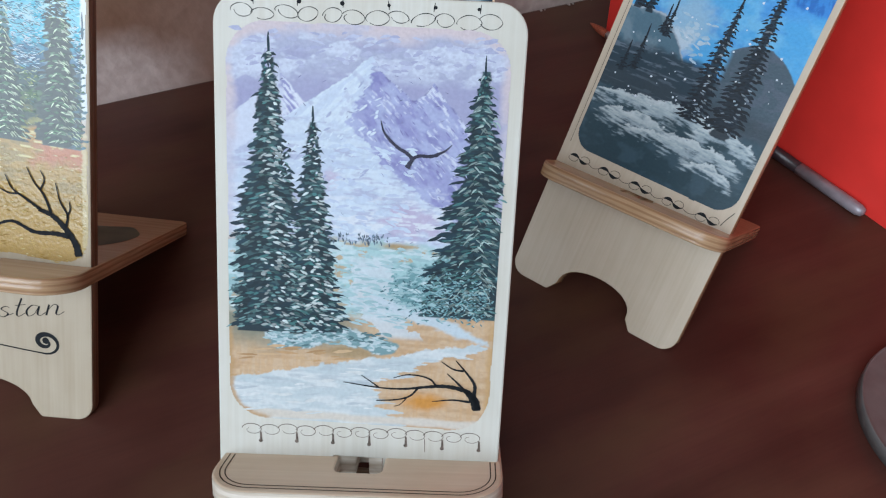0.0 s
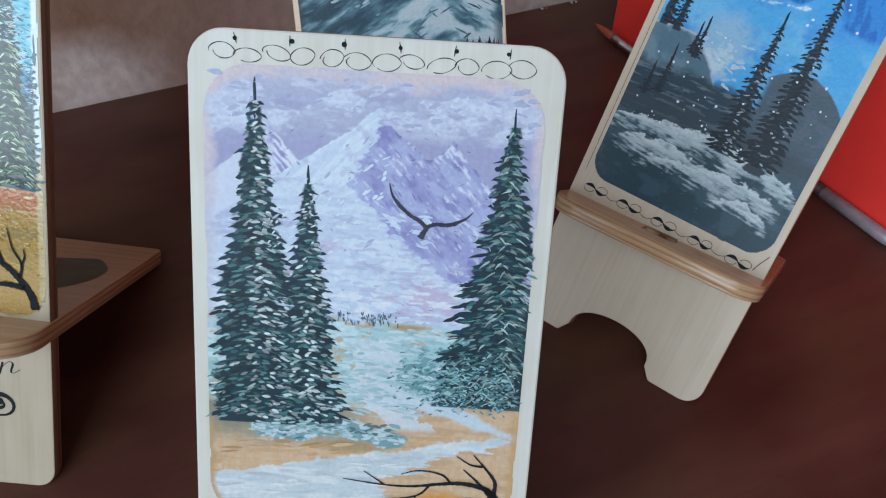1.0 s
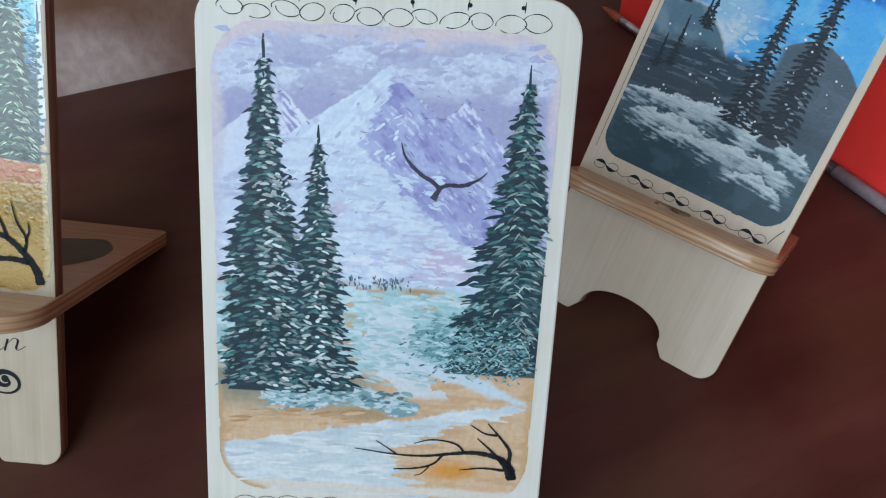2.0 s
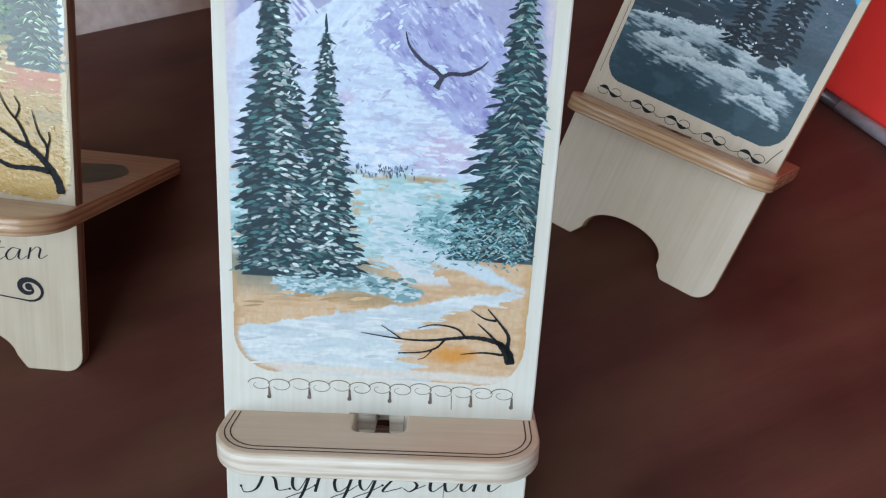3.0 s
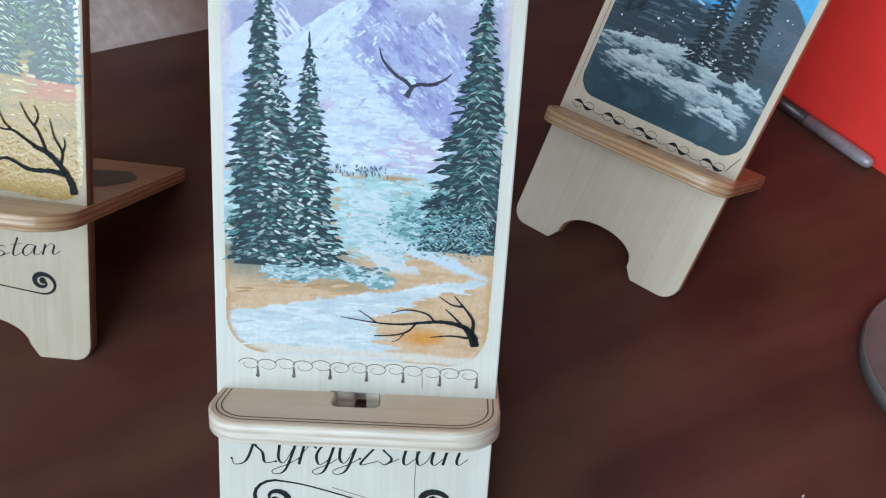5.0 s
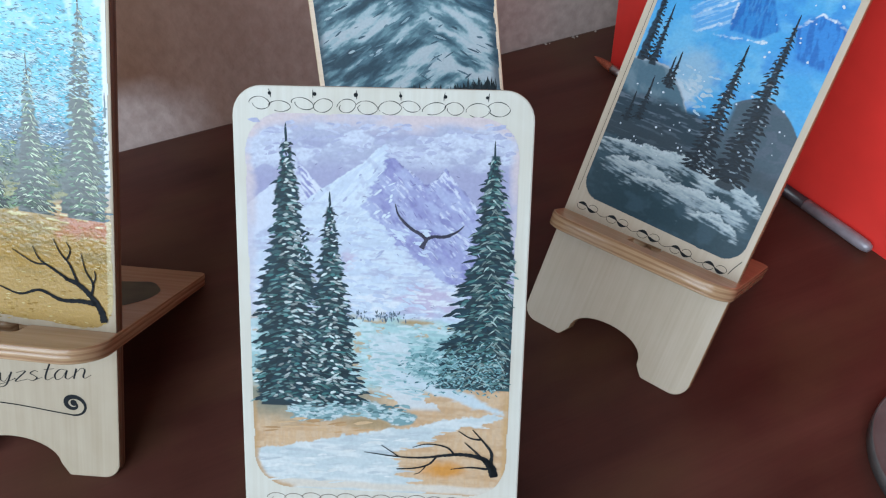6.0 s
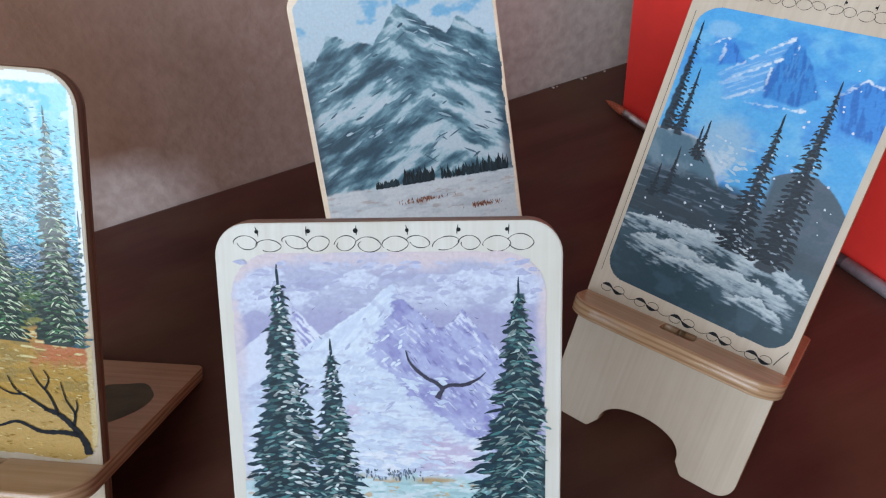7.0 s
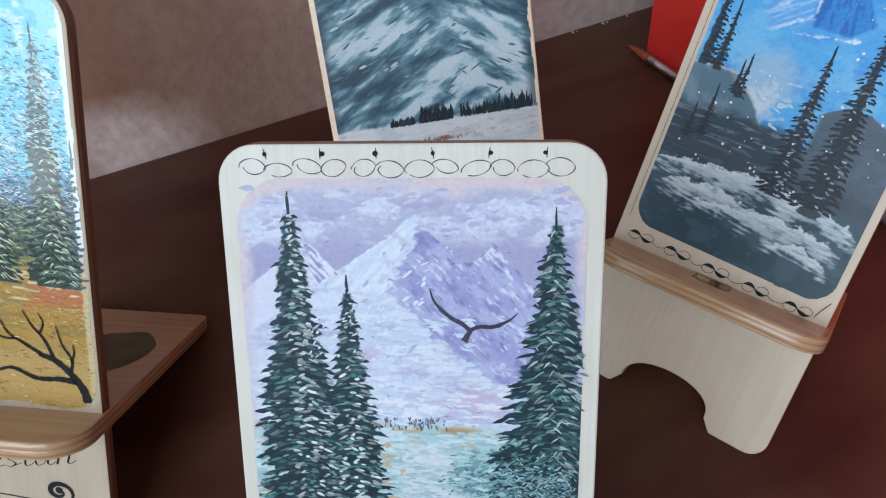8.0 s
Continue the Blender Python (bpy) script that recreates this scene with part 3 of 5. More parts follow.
def scallops(panel, x0, x1, y, count, slope=0.0):
    """A row of drawn humps, each ending in a small inner hook, with a dot on a stem under every second joint."""
    random.seed(9)
    gap = (x1 - x0) / count
    for i in range(count):
        bm = bmesh.new()
        cx, r, sag = x0 + (i + 0.5) * gap, gap * 0.56, random.uniform(-0.3, 0.3) + slope * (i - count / 2) * gap
        turn = random.choice([330, 390, 420])
        pts = []
        for j in range(21):
            a = radians(172 - turn * j / 20)
            s = 1.0 - 0.62 * max(0, j / 20 * turn - 150) / 240
            pts.append(((cx + r * s * math.cos(a)) / 1000, (y + sag + 1.75 * s * math.sin(a)) / 1000))
        ribbon(bm, pts, [(0.24 - 0.14 * j / 20) / 1000 for j in range(21)], 0.00008)
        if i % 2 == 0:
            spot(bm, (cx + gap * 0.5) / 1000, (y + sag - 3.3) / 1000, 0.00058, 0.0001)
            ribbon(bm, [((cx + gap * 0.5) / 1000, (y + sag - 0.6) / 1000), ((cx + gap * 0.52) / 1000, (y + sag - 3.6) / 1000)], [0.0005, 0.0008], 0.00011)
        part("curl", bm, PENCIL, panel)


def swirl(panel, cx0, cy0, cx1, cy1, size, k=1.0):
    """Two spirals joined by a long S-shaped brush line."""
    bm = bmesh.new()
    a = []
    for j in range(27):
        r, ang = size * (0.14 + 0.86 * (j / 26) ** 1.1), radians(90 + (26 - j) * 20.5)
        a.append((cx0 + r * math.cos(ang), cy0 + 0.82 * r * math.sin(ang)))
    b = [(cx1 + (cx0 - x) * 0.82, cy1 + (cy0 - y) * 0.82) for x, y in a]
    ax, bx = a[-1], b[-1]
    mid = smooth_path([ax, (ax[0] + size * 1.2, ax[1] - size * 0.12), ((ax[0] + bx[0]) / 2, (ax[1] + bx[1]) / 2), (bx[0] - size * 1.2, bx[1] + size * 0.02), bx], 8)
    pts = [Vector(p) for p in a[:-1]] + mid + [Vector(p) for p in b[:-1]][::-1]
    n = len(pts)
    wid = []
    for i in range(n):
        e = min(i, n - 1 - i) / (n / 2)
        wid.append((1.3 * math.exp(-((e - 0.34) / 0.2) ** 2) * size / 6 + 0.48 + (0.9 if e < 0.06 else 0)) / 1000)
    ribbon(bm, [p / 1000 for p in pts], wid, 0.00008)
    for c in (a[0], b[0]):
        spot(bm, c[0] / 1000, c[1] / 1000, size * 0.2 / 1000, 0.0001)
    part("swirl", bm, INK, panel, "black painted swirl with two spirals")


# brush-script letters: strokes of one letter on a unit line, baseline 0 and small letters 1 high
SCRIPT = {
    "K": "0.5,2.1 0.35,1.2 0.1,0.2 -0.4,0.0 -0.6,0.3|1.4,2.0 0.9,1.5 0.4,1.05 0.8,0.6 1.0,0.1 1.5,0.15",
    "a": "0.7,0.9 0.3,1.0 0.0,0.5 0.15,0.0 0.5,0.2 0.75,0.9 0.7,0.2 0.9,0.0 1.2,0.3",
    "y": "0.0,1.0 0.05,0.3 0.35,0.1 0.7,0.9|0.75,1.0 0.5,-0.5 0.1,-1.0 -0.1,-0.6 0.5,0.0 1.0,0.3",
    "r": "0.1,1.0 0.0,0.0|0.05,0.5 0.4,1.0 0.7,0.8",
    "g": "0.7,0.9 0.3,1.0 0.0,0.5 0.2,0.0 0.6,0.3 0.75,1.0 0.55,-0.5 0.2,-1.0 0.0,-0.6 0.6,0.0 1.0,0.3",
    "z": "0.0,0.9 0.6,1.0 0.0,0.05 0.5,0.1 0.8,0.2",
    "s": "0.6,0.85 0.35,1.0 0.1,0.75 0.55,0.3 0.3,0.0 0.0,0.15|0.3,0.0 0.9,0.3",
    "t": "0.35,1.7 0.15,0.4 0.3,0.0 0.7,0.3|0.0,1.05 0.65,1.1",
    "n": "0.1,1.0 0.0,0.0|0.05,0.5 0.4,1.0 0.65,0.8 0.6,0.2 0.75,0.0 1.1,0.3",
}


def lettering(panel, words, x0, x1, y, size, slope=0.0, weight=1.0):
    """Brush-script words written with thick and thin strokes, each letter a mesh of its own."""
    advance = {c: max(float(q.split(",")[0]) for s in SCRIPT[c].split("|") for q in s.split()) + 0.05 for c in words}
    total = sum(advance[c] for c in words)
    k, x = (x1 - x0) / total, x0
    for c in words:
        bm = bmesh.new()
        for s in SCRIPT[c].split("|"):
            pts = [tuple(float(a) for a in q.split(",")) for q in s.split()]
            path = smooth_path([((x + a * k + 0.14 * size * h) / 1000, (y + slope * (x + a * k) + h * size * (1 if h > 0 else 0.5)) / 1000) for a, h in pts], 7)
            wid = []
            for i in range(len(path)):
                d = path[min(i + 1, len(path) - 1)] - path[max(i - 1, 0)]
                wid.append(weight * (0.30 + 0.72 * max(0, -d.y / (d.length + 1e-9)) ** 2) / 1000)
            ribbon(bm, path, wid, 0.00008)
            if pts[0][1] > pts[-1][1] and c in "Ky":
                spot(bm, path[-1].x, path[-1].y, weight * 0.00045, 0.0001)
        part("letter", bm, INK, panel)
        x += advance[c] * k


def border(shelf, half, lip, radius, insets, mat):
    bm = bmesh.new()
    for d in insets:
        r = max(0.002, radius - d)
        o = rounded([(-half + d, -lip + d), (half - d, -lip + d), (half - d, -0.0005), (-half + d, -0.0005)], [r, r, 0, 0], 8)
        o = o[-1:] + o[:-1]
        ribbon(bm, o, 0.00035, 0.00006)
    part("engraved_line", bm, mat, shelf, "two thin burnt border lines")


# -- the stand with snowy mountain and spruces --
main, main_panel, main_shelf, main_pm = stand("pale plywood phone stand painted with a lilac snowy mountain and spruces", -0.003, 0.1385, 0, 33.1, -3.0, 0.0800, 0.183, 0.0575, 0.0202, 0.0032, 0.0802, -1.0, (BIRCH, EDGE_MAIN, SHELF_PALE, EDGE_PALE), 0.008, 0.0125, flare=False)
border(main_shelf, 0.0401, 0.0202, 0.0125, (0.0022, 0.0036), BURN)


def brush_main(p, q):
    n1, n2 = fbm(p / 9, q / 4, 1), fbm(p / 2.6, q / 1.6, 2)
    fine = fbm(p / 0.9, q / 0.6, 3, 3)
    col = np.zeros(p.shape + (3,)) + np.array(srgb(182, 187, 214)) * PIGMENT
    col = lay(col, (164, 166, 203), step(0.45, 0.7, n1) * 0.8)
    col = lay(col, (166, 166, 204), step(166, 160, q) * 0.75)
    col = lay(col, (206, 200, 216), step(170, 176, q + (n1 - 0.5) * 8))
    cloud = step(0.50, 0.60, fbm(p / 7 + 3, q / 3.2, 9) + 0.10 * np.exp(-((q - 168) / 5) ** 2)) * step(161, 166, q + np.abs(p - 4) * 0.06) * step(176, 172, q)
    col = lay(col, (214, 222, 241), cloud * (0.55 + 0.45 * step(0.4, 0.6, fine)))
    # side peak behind the tall spruce
    edge = (n2 - 0.5) * 1.6
    tx, ty = turned(p, q, 42)
    streak_l = fbm(tx / 4.5, ty / 1.0, 21)
    tx, ty = turned(p, q, -46)
    streak_r = fbm(tx / 4.0, ty / 1.3, 22)
    dash_r = fbm(tx / 2.4, ty / 0.5, 25, 3)
    ridge3 = 163.4 - np.where(p < -22.4, 0.85, 1.2) * np.abs(p + 22.4) + edge
    side3 = step(-0.2, 0.3, ridge3 - q)
    col = lay(col, (214, 221, 240), side3)
    col = lay(col, (152, 153, 203), side3 * step(-0.8, 0.8, p + 22.6 - (163 - q) * 0.12 + (n2 - 0.5) * 3))
    col = lay(col, (226, 231, 246), side3 * step(-23, -21, p) * step(0.52, 0.60, dash_r + 0.12 * step(2.5, 0, ridge3 - q)))
    # the great mountain: pale lit face, lilac shaded face, a lower shoulder peak
    crest = np.interp(p, [-40, -21.5, -16.8, -11.2, -4.9, -1.6, 0.4, 1.2, 2.4, 5.2, 8.6, 11.7, 14.2, 17.0, 19.0, 22.7, 26.0, 40], [139, 152.5, 155.6, 159.4, 163.3, 166.6, 168.2, 168.6, 166.6, 162.8, 160.8, 157.8, 159.2, 162.6, 159.8, 155.6, 152, 141])
    ridge = crest + edge * 0.55 + (fine - 0.5) * 0.7
    inside = step(-0.15, 0.25, ridge - q)
    spine = np.interp(q, [118, 129, 135.7, 141.1, 147.2, 151.8, 157.5, 162.5, 168.6], [30, 21, 12.4, 4.5, -0.2, -4.6, -2.2, 1.4, 3.4])
    shadow = step(-0.5, 0.7, p - spine + (n2 - 0.5) * 4.5 + (fine - 0.5) * 1.6)
    col = lay(col, (206, 219, 240), inside)
    col = lay(col, (222, 234, 247), inside * (1 - shadow) * step(0.44, 0.60, streak_l) * 0.9)
    col = lay(col, (186, 192, 222), inside * (1 - shadow) * step(0.60, 0.68, fbm(tx / 2.4, ty / 2.0, 31)) * 0.6)
    col = lay(col, (164, 166, 206), inside * (1 - shadow) * step(0.63, 0.69, fbm(p / 5.5, q / 1.3, 32)) * step(156, 149, q) * 0.8)
    col = lay(col, (164, 168, 213), inside * shadow)
    col = lay(col, (148, 148, 202), inside * shadow * step(0.42, 0.66, streak_r) * 0.8)
    col = lay(col, (128, 128, 186), inside * shadow * step(0.60, 0.70, fbm(tx / 4.0, ty / 1.7, 28)) * 0.6)
    col = lay(col, (184, 192, 228), inside * shadow * step(0.50, 0.66, fbm(tx / 5, ty / 2.4, 27)) * 0.75)
    near = step(4.5, 0.3, ridge - q) * step(2, 4, p) + 0.8 * np.exp(-(((p - 17) / 5.0) ** 2 + ((q - 153) / 6.5) ** 2)) * step(-2, 2, p - 15.5 + (q - 160) * 0.3)
    col = lay(col, (226, 232, 248), inside * shadow * step(0.70, 0.78, dash_r + 0.18 * near) * 0.85)
    col = lay(col, (104, 100, 150), inside * step(0.9, 0.2, np.abs(ridge - q)) * step(1.4, 2.2, p) * step(0.45, 0.55, fine) * 0.7)
    # snow fields below it
    field = step(2.5, -2.5, q - np.interp(p, [-20, -6, -1, 5, 12, 20, 30], [150, 150, 145.5, 139, 133.5, 128, 124]) + (n2 - 0.5) * 5)
    col = lay(col, (202, 215, 236), inside * field * 0.9)
    col = lay(col, (219, 231, 245), inside * field * step(0.46, 0.60, fbm(p / 7, q / 1.8, 34)) * 0.9)
    col = lay(col, (184, 188, 218), inside * field * step(0.57, 0.65, fbm(p / 6.5, q / 1.1, 33)) * 0.75)
    pink = np.exp(-(((p - 13) / 10) ** 2 + ((q - 126.5) / 5.0) ** 2)) + 0.7 * np.exp(-(((p + 9) / 4) ** 2 + ((q - 136) / 6) ** 2))
    col = lay(col, (198, 184, 214), step(0.35, 0.8, pink + (n2 - 0.5) * 0.8) * 0.85)
    col = lay(col, (230, 235, 245), inside * step(138, 128, q) * step(0.57, 0.63, fbm(p / 4, q / 1.0, 35)) * 0.9)
    # valley floor
    valley = step(121.5, 119.5, q + (n2 - 0.5) * 3 + 0.02 * p)
    col = lay(col, (176, 212, 216), valley)
    col = lay(col, (150, 184, 190), valley * step(0.50, 0.66, fbm(p / 5.5, q / 2.2, 41)) * 0.75)
    col = lay(col, (208, 228, 234), valley * step(0.52, 0.66, fbm(p / 4.5, q / 1.8, 42)) * 0.9)
    col = lay(col, (196, 178, 150), step(0.62, 0.66, fbm(p / 3.2, q / 1.3, 43)) * valley * step(98, 104, q))
    col = lay(col, (180, 156, 118), np.exp(-(((p - 9) / 4) ** 2 + ((q - 119.6) / 0.9) ** 2)) * 1.2)
    bush = step(-1, 1, (p - 4) * 0.50 - np.abs(q - 108 + (p - 10) * 0.12) + 1.5 + (n2 - 0.5) * 7) * step(96, 99, q + (fine - 0.5) * 4)
    col = lay(col, (112, 160, 166), bush * 0.95)
    col = lay(col, (58, 98, 108), bush * step(0.52, 0.60, fbm(p / 1.6, q / 1.3, 45)) * step(8, 18, p))
    col = lay(col, (166, 202, 208), bush * step(0.56, 0.62, fbm(p / 1.3, q / 0.8, 46)))
    # bare ground and the pale path
    ground = step(101, 97.5, q + (n2 - 0.5) * 3 - np.where(p > 8, (p - 8) * 0.12, 0))
    col = lay(col, (216, 186, 154), ground)
    col = lay(col, (198, 160, 120), ground * step(0.45, 0.68, fbm(p / 9, q / 1.6, 51)) * 0.7)
    col = lay(col, (212, 174, 132), ground * step(0.5, 0.6, fbm(p / 0.7, q / 9, 52)) * 0.5)
    col = lay(col, (128, 136, 122), ground * step(86, 95, q + (n1 - 0.5) * 5) * step(6, -10, p) * 0.9)
    col = lay(col, (166, 142, 104), ground * step(0.2, 0.9, np.exp(-(((p + 2) / 9) ** 2 + ((q - 89) / 2.2) ** 2)) + (n2 - 0.5) * 0.3) * 0.8)
    path = np.abs(p - (2 + np.where(q > 104, 0, (104 - q) * 0.9))) < (5.5 + (n2 - 0.5) * 5)
    col = lay(col, (214, 224, 232), path * step(118, 114, q) * step(93, 95, q) * 0.85)
    band = 104.5 - (p - 3) * 0.33 + (n2 - 0.5) * 2.2
    col = lay(col, (204, 218, 228), step(2.3, 1.0, np.abs(q - band) + np.clip(p - 26, 0, 20) * 0.14) * step(0, 5, p))
    upper = 80.5 + (p + 33) * 0.205 + (n2 - 0.5) * 2.4 + (fine - 0.5) * 1.4
    pr = np.interp(q, [68, 74, 80, 84, 88, 90.5, 93, 95], [14, 7, 5, 12, 22, 33, 35, 36]) + (fbm(p / 6, q / 0.9, 55) - 0.5) * 14
    river = step(0, 0.7, upper - q) * step(0, 0.9, pr - p)
    col = lay(col, (202, 214, 220), river)
    col = lay(col, (222, 228, 231), river * step(0.42, 0.66, fbm(p / 10, q / 2.2, 56)))
    col = lay(col, (182, 192, 202), river * step(0.56, 0.74, fbm(p / 9, q / 1.4, 57)) * 0.6)
    lumps = np.exp(-((q - 92.5 + 1.6 * np.sin(p / 4.0)) / 2.6) ** 2) * step(-29, -24, p) * step(14, 6, p)
    col = lay(col, (126, 162, 168), step(0.35, 0.6, lumps + (n2 - 0.5) * 0.7))
    col = lay(col, (206, 220, 226), step(0.35, 0.6, lumps + (n2 - 0.5) * 0.7) * step(0.50, 0.58, fbm(p / 1.5, q / 0.9, 58)))
    col = lay(col, (214, 150, 72), step(0.3, 0.95, np.exp(-(((p - 18) / 9) ** 2 + ((q - 75.6) / 3.4) ** 2)) + (n2 - 0.5) * 0.4))
    col = lay(col, (222, 214, 204), step(0.3, 0.9, np.exp(-((q - 69.5) / 1.6) ** 2) * (0.5 + n1)))
    rx, ry = np.maximum(np.abs(p + 0.2) - 26.3, 0), np.maximum(q - 165.2, 0)
    rim = step(-3.6, -0.6, np.hypot(rx, ry) - 10.6 + (n1 - 0.5) * 3) * step(112, 126, q)
    col = lay(col, (204, 201, 219), rim * 0.8)
    col = lay(col, (226, 206, 206), rim * step(140, 168, q + (n1 - 0.5) * 10) * step(0.30, 0.62, n1 + 0.15 * (p > 0)) * 0.7)
    low_rim = step(-2.4, -0.9, np.hypot(np.maximum(-26.6 - p, 0), np.maximum(78.2 - q, 0)) - 10.6 + (n2 - 0.5) * 1.4) * step(97, 92, q) * step(-24, -27, p)
    col = lay(col, (196, 158, 112), low_rim * 0.85)
    col = lay(col, (206, 168, 120), step(34.4, 35.4, p + (n2 - 0.5) * 1.2) * step(101, 98, q) * 0.8)
    for spec in MAIN_TREES:
        sil = silhouette(p, q, *spec)
        col = lay(col, (34, 54, 64), sil)
        col = lay(col, (62, 98, 104), sil * step(0.52, 0.62, fbm(p / 2.2, q / 1.6, 60 + spec[-1])) * 0.8)
    return col


MAIN_TREES = ((-25.6, 172.4, 94.5, 15.5, -37.0, 10, 11), (-14.0, 154.4, 95.5, 11.5, -26, 10, 12), (29.9, 169.0, 101.5, 16.5, 10, 36.4, 13))
pic = canvas("painting", main, -37.2, 36.8, 67.4, 176.4, 11.0, 0.25, brush_main, PAINT_MATT, 1, wobble=0.5)
pic.matrix_local = main_pm
tagged(pic, "acrylic painting of a lilac snowy mountain over a winter valley")
DARK, GREEN, SNOW = (27, 55, 68), (68, 120, 122), (222, 236, 238)
for (x, top, base, half, lo, hi, seed), snow, snowy in zip(MAIN_TREES, (SNOW, SNOW, (178, 202, 200)), (0.62, 0.66, 0.85)):
    spruce(pic, PAINT_MATT, x, top, base, half, DARK, GREEN, snow, snowy, lo, hi, seed, 1.9, seed == 13)
random.seed(21)
d = Dabs()
for i in range(70):
    x = random.triangular(-10.5, 8.5, 1.0)
    d.dab(x, 119.8 + random.uniform(0, 2.6), random.uniform(0.5, 1.5), random.uniform(0.25, 0.5), radians(random.uniform(70, 110)), shade((104, 122, 140), random.uniform(0.7, 1.3)), 0.2)
for i in range(120):
    x, y = random.uniform(-27, 8), random.gauss(92.8, 1.3)
    d.dab(x, y, random.uniform(1.2, 3.0), random.uniform(0.4, 0.9), random.uniform(-0.3, 0.3), random.choice([(176, 204, 210), (140, 176, 182), (92, 126, 132), (196, 216, 222), (156, 190, 196)]), random.uniform(0.18, 0.24))
for i in range(620):
    x, y = random.triangular(4, 35.8, 31), random.gauss(106, 3.8)
    if y > 97.5 + (35 - x) * 0.05:
        d.dab(x, y, random.uniform(0.5, 1.5), random.uniform(0.22, 0.5), random.uniform(-0.9, 0.9), random.choice([(146, 188, 196), (112, 156, 164), (72, 112, 122), (168, 202, 208), (92, 136, 144), (128, 172, 180)]), random.uniform(0.18, 0.26))
for i in range(150):
    x, y = random.uniform(-9, 17), random.uniform(97, 119)
    d.dab(x, y, random.uniform(1.8, 5.0), random.uniform(0.35, 0.9), random.uniform(-0.25, 0.15), random.choice([(176, 206, 212), (190, 216, 224), (166, 198, 204), (204, 224, 230), (180, 208, 216)]), random.uniform(0.15, 0.22), 0.1)
for i in range(110):
    x, y = random.uniform(-9, 12), random.uniform(121, 146)
    d.dab(x, y, random.uniform(1.8, 4.2), random.uniform(0.5, 1.3), random.uniform(-0.6, 0.2), random.choice([(214, 228, 245), (206, 220, 241), (198, 210, 236)]), random.uniform(0.16, 0.22), 0.1)
for i in range(90):
    x = random.uniform(4, 27)
    y = random.uniform(138, 164)
    if y < 162 - (x - 4) * 0.5 and x > 4 + (147 - y) * 0.8:
        d.dab(x, y, random.uniform(0.8, 2.6), random.uniform(0.16, 0.38), radians(random.uniform(-62, -34)), random.choice([(206, 214, 240), (180, 184, 222), (138, 136, 190), (150, 148, 200), (172, 176, 216)]), random.uniform(0.16, 0.22))
for i in range(150):
    x = random.uniform(-24, 3)
    y = random.uniform(136, 167)
    if y < 166.5 + (x - 1) * 0.86:
        d.dab(x, y, random.uniform(0.8, 2.6), random.uniform(0.2, 0.8), radians(random.uniform(20, 58)), random.choice([(224, 235, 247), (214, 228, 244), (218, 231, 246), (180, 188, 220)]), random.uniform(0.16, 0.22))
for i in range(45):
    x, y = random.uniform(-24, 28), random.uniform(120, 164)
    d.dab(x, y, random.uniform(0.5, 1.6), random.uniform(0.10, 0.2), radians(random.choice([38, -40, 5]) + random.uniform(-20, 20)), random.choice([(118, 114, 152), (96, 98, 134), (140, 138, 176)]), random.uniform(0.2, 0.24))
for i in range(120):
    x, y = random.uniform(-34, 34), random.uniform(165, 174)
    d.dab(x, y, random.uniform(1.5, 4.0), random.uniform(0.5, 1.3), random.uniform(-0.3, 0.4), random.choice([(198, 204, 230), (186, 190, 220), (180, 184, 216)]), random.uniform(0.12, 0.16), 0.2)
for i in range(150):
    x, y = random.uniform(-32, 30), random.uniform(70, 100)
    shore = 80.0 + (x + 33) * 0.2
    if y < shore - 0.8 and x < (4 if y < 82 else 18):
        tone = random.choice([(228, 232, 234), (216, 224, 228), (204, 214, 221), (224, 228, 229), (194, 204, 212)])
    elif shore + 1 < y < 91 and x < -2:
        tone = random.choice([(206, 166, 122), (196, 158, 116), (216, 182, 142), (184, 146, 104)])
    else:
        continue
    d.dab(x, y, random.uniform(2.5, 7.0), random.uniform(0.4, 1.1), random.uniform(-0.06, 0.22), tone, random.uniform(0.16, 0.21), 0.03)
tagged(d.mesh("brushwork", PAINT_MATT, pic), kind="stuff")
bm = bmesh.new()
branch(bm, [(3.7, 152.6), (4.5, 149.8), (6.4, 147.4)], 0.2, 0.8)
branch(bm, [(5.9, 147.9), (8.4, 145.8), (10.6, 144.6), (12.4, 143.0)], 0.75, 1.0, 0.00029)
branch(bm, [(12.0, 143.1), (14.0, 144.0), (16.6, 144.0), (18.8, 144.5)], 0.85, 0.9, 0.0003)
branch(bm, [(18.2, 144.4), (20.6, 145.6), (22.3, 147.2)], 0.85, 0.2, 0.00031)
branch(bm, [(10.9, 140.7), (11.6, 142.0), (12.6, 143.6)], 1.5, 0.8, 0.00032)
part("painted_mark", bm, DUSK, pic, "small dark V-shaped brush mark")
bm = bmesh.new()
branch(bm, [(33.2, 74.2), (32.6, 77.0), (30.6, 79.2), (27.4, 80.4), (23.0, 80.8), (18.0, 80.2), (12.0, 79.3), (5.0, 79.3), (-4.6, 80.3)], 1.84, 0.17)
branch(bm, [(33.0, 74.4), (31.4, 77.8), (29.8, 79.6)], 2.40, 1.36)
branch(bm, [(31.8, 77.8), (32.0, 81.6), (29.8, 84.8), (26.4, 88.6)], 1.20, 0.26)
branch(bm, [(29.6, 79.6), (27.2, 82.0), (24.2, 84.6)], 0.80, 0.26)
branch(bm, [(28.8, 85.6), (25.8, 86.0), (22.4, 88.0)], 0.64, 0.21)
branch(bm, [(21.4, 80.7), (19.6, 82.6), (16.4, 83.5), (12.8, 83.5), (9.4, 82.4)], 0.60, 0.21)
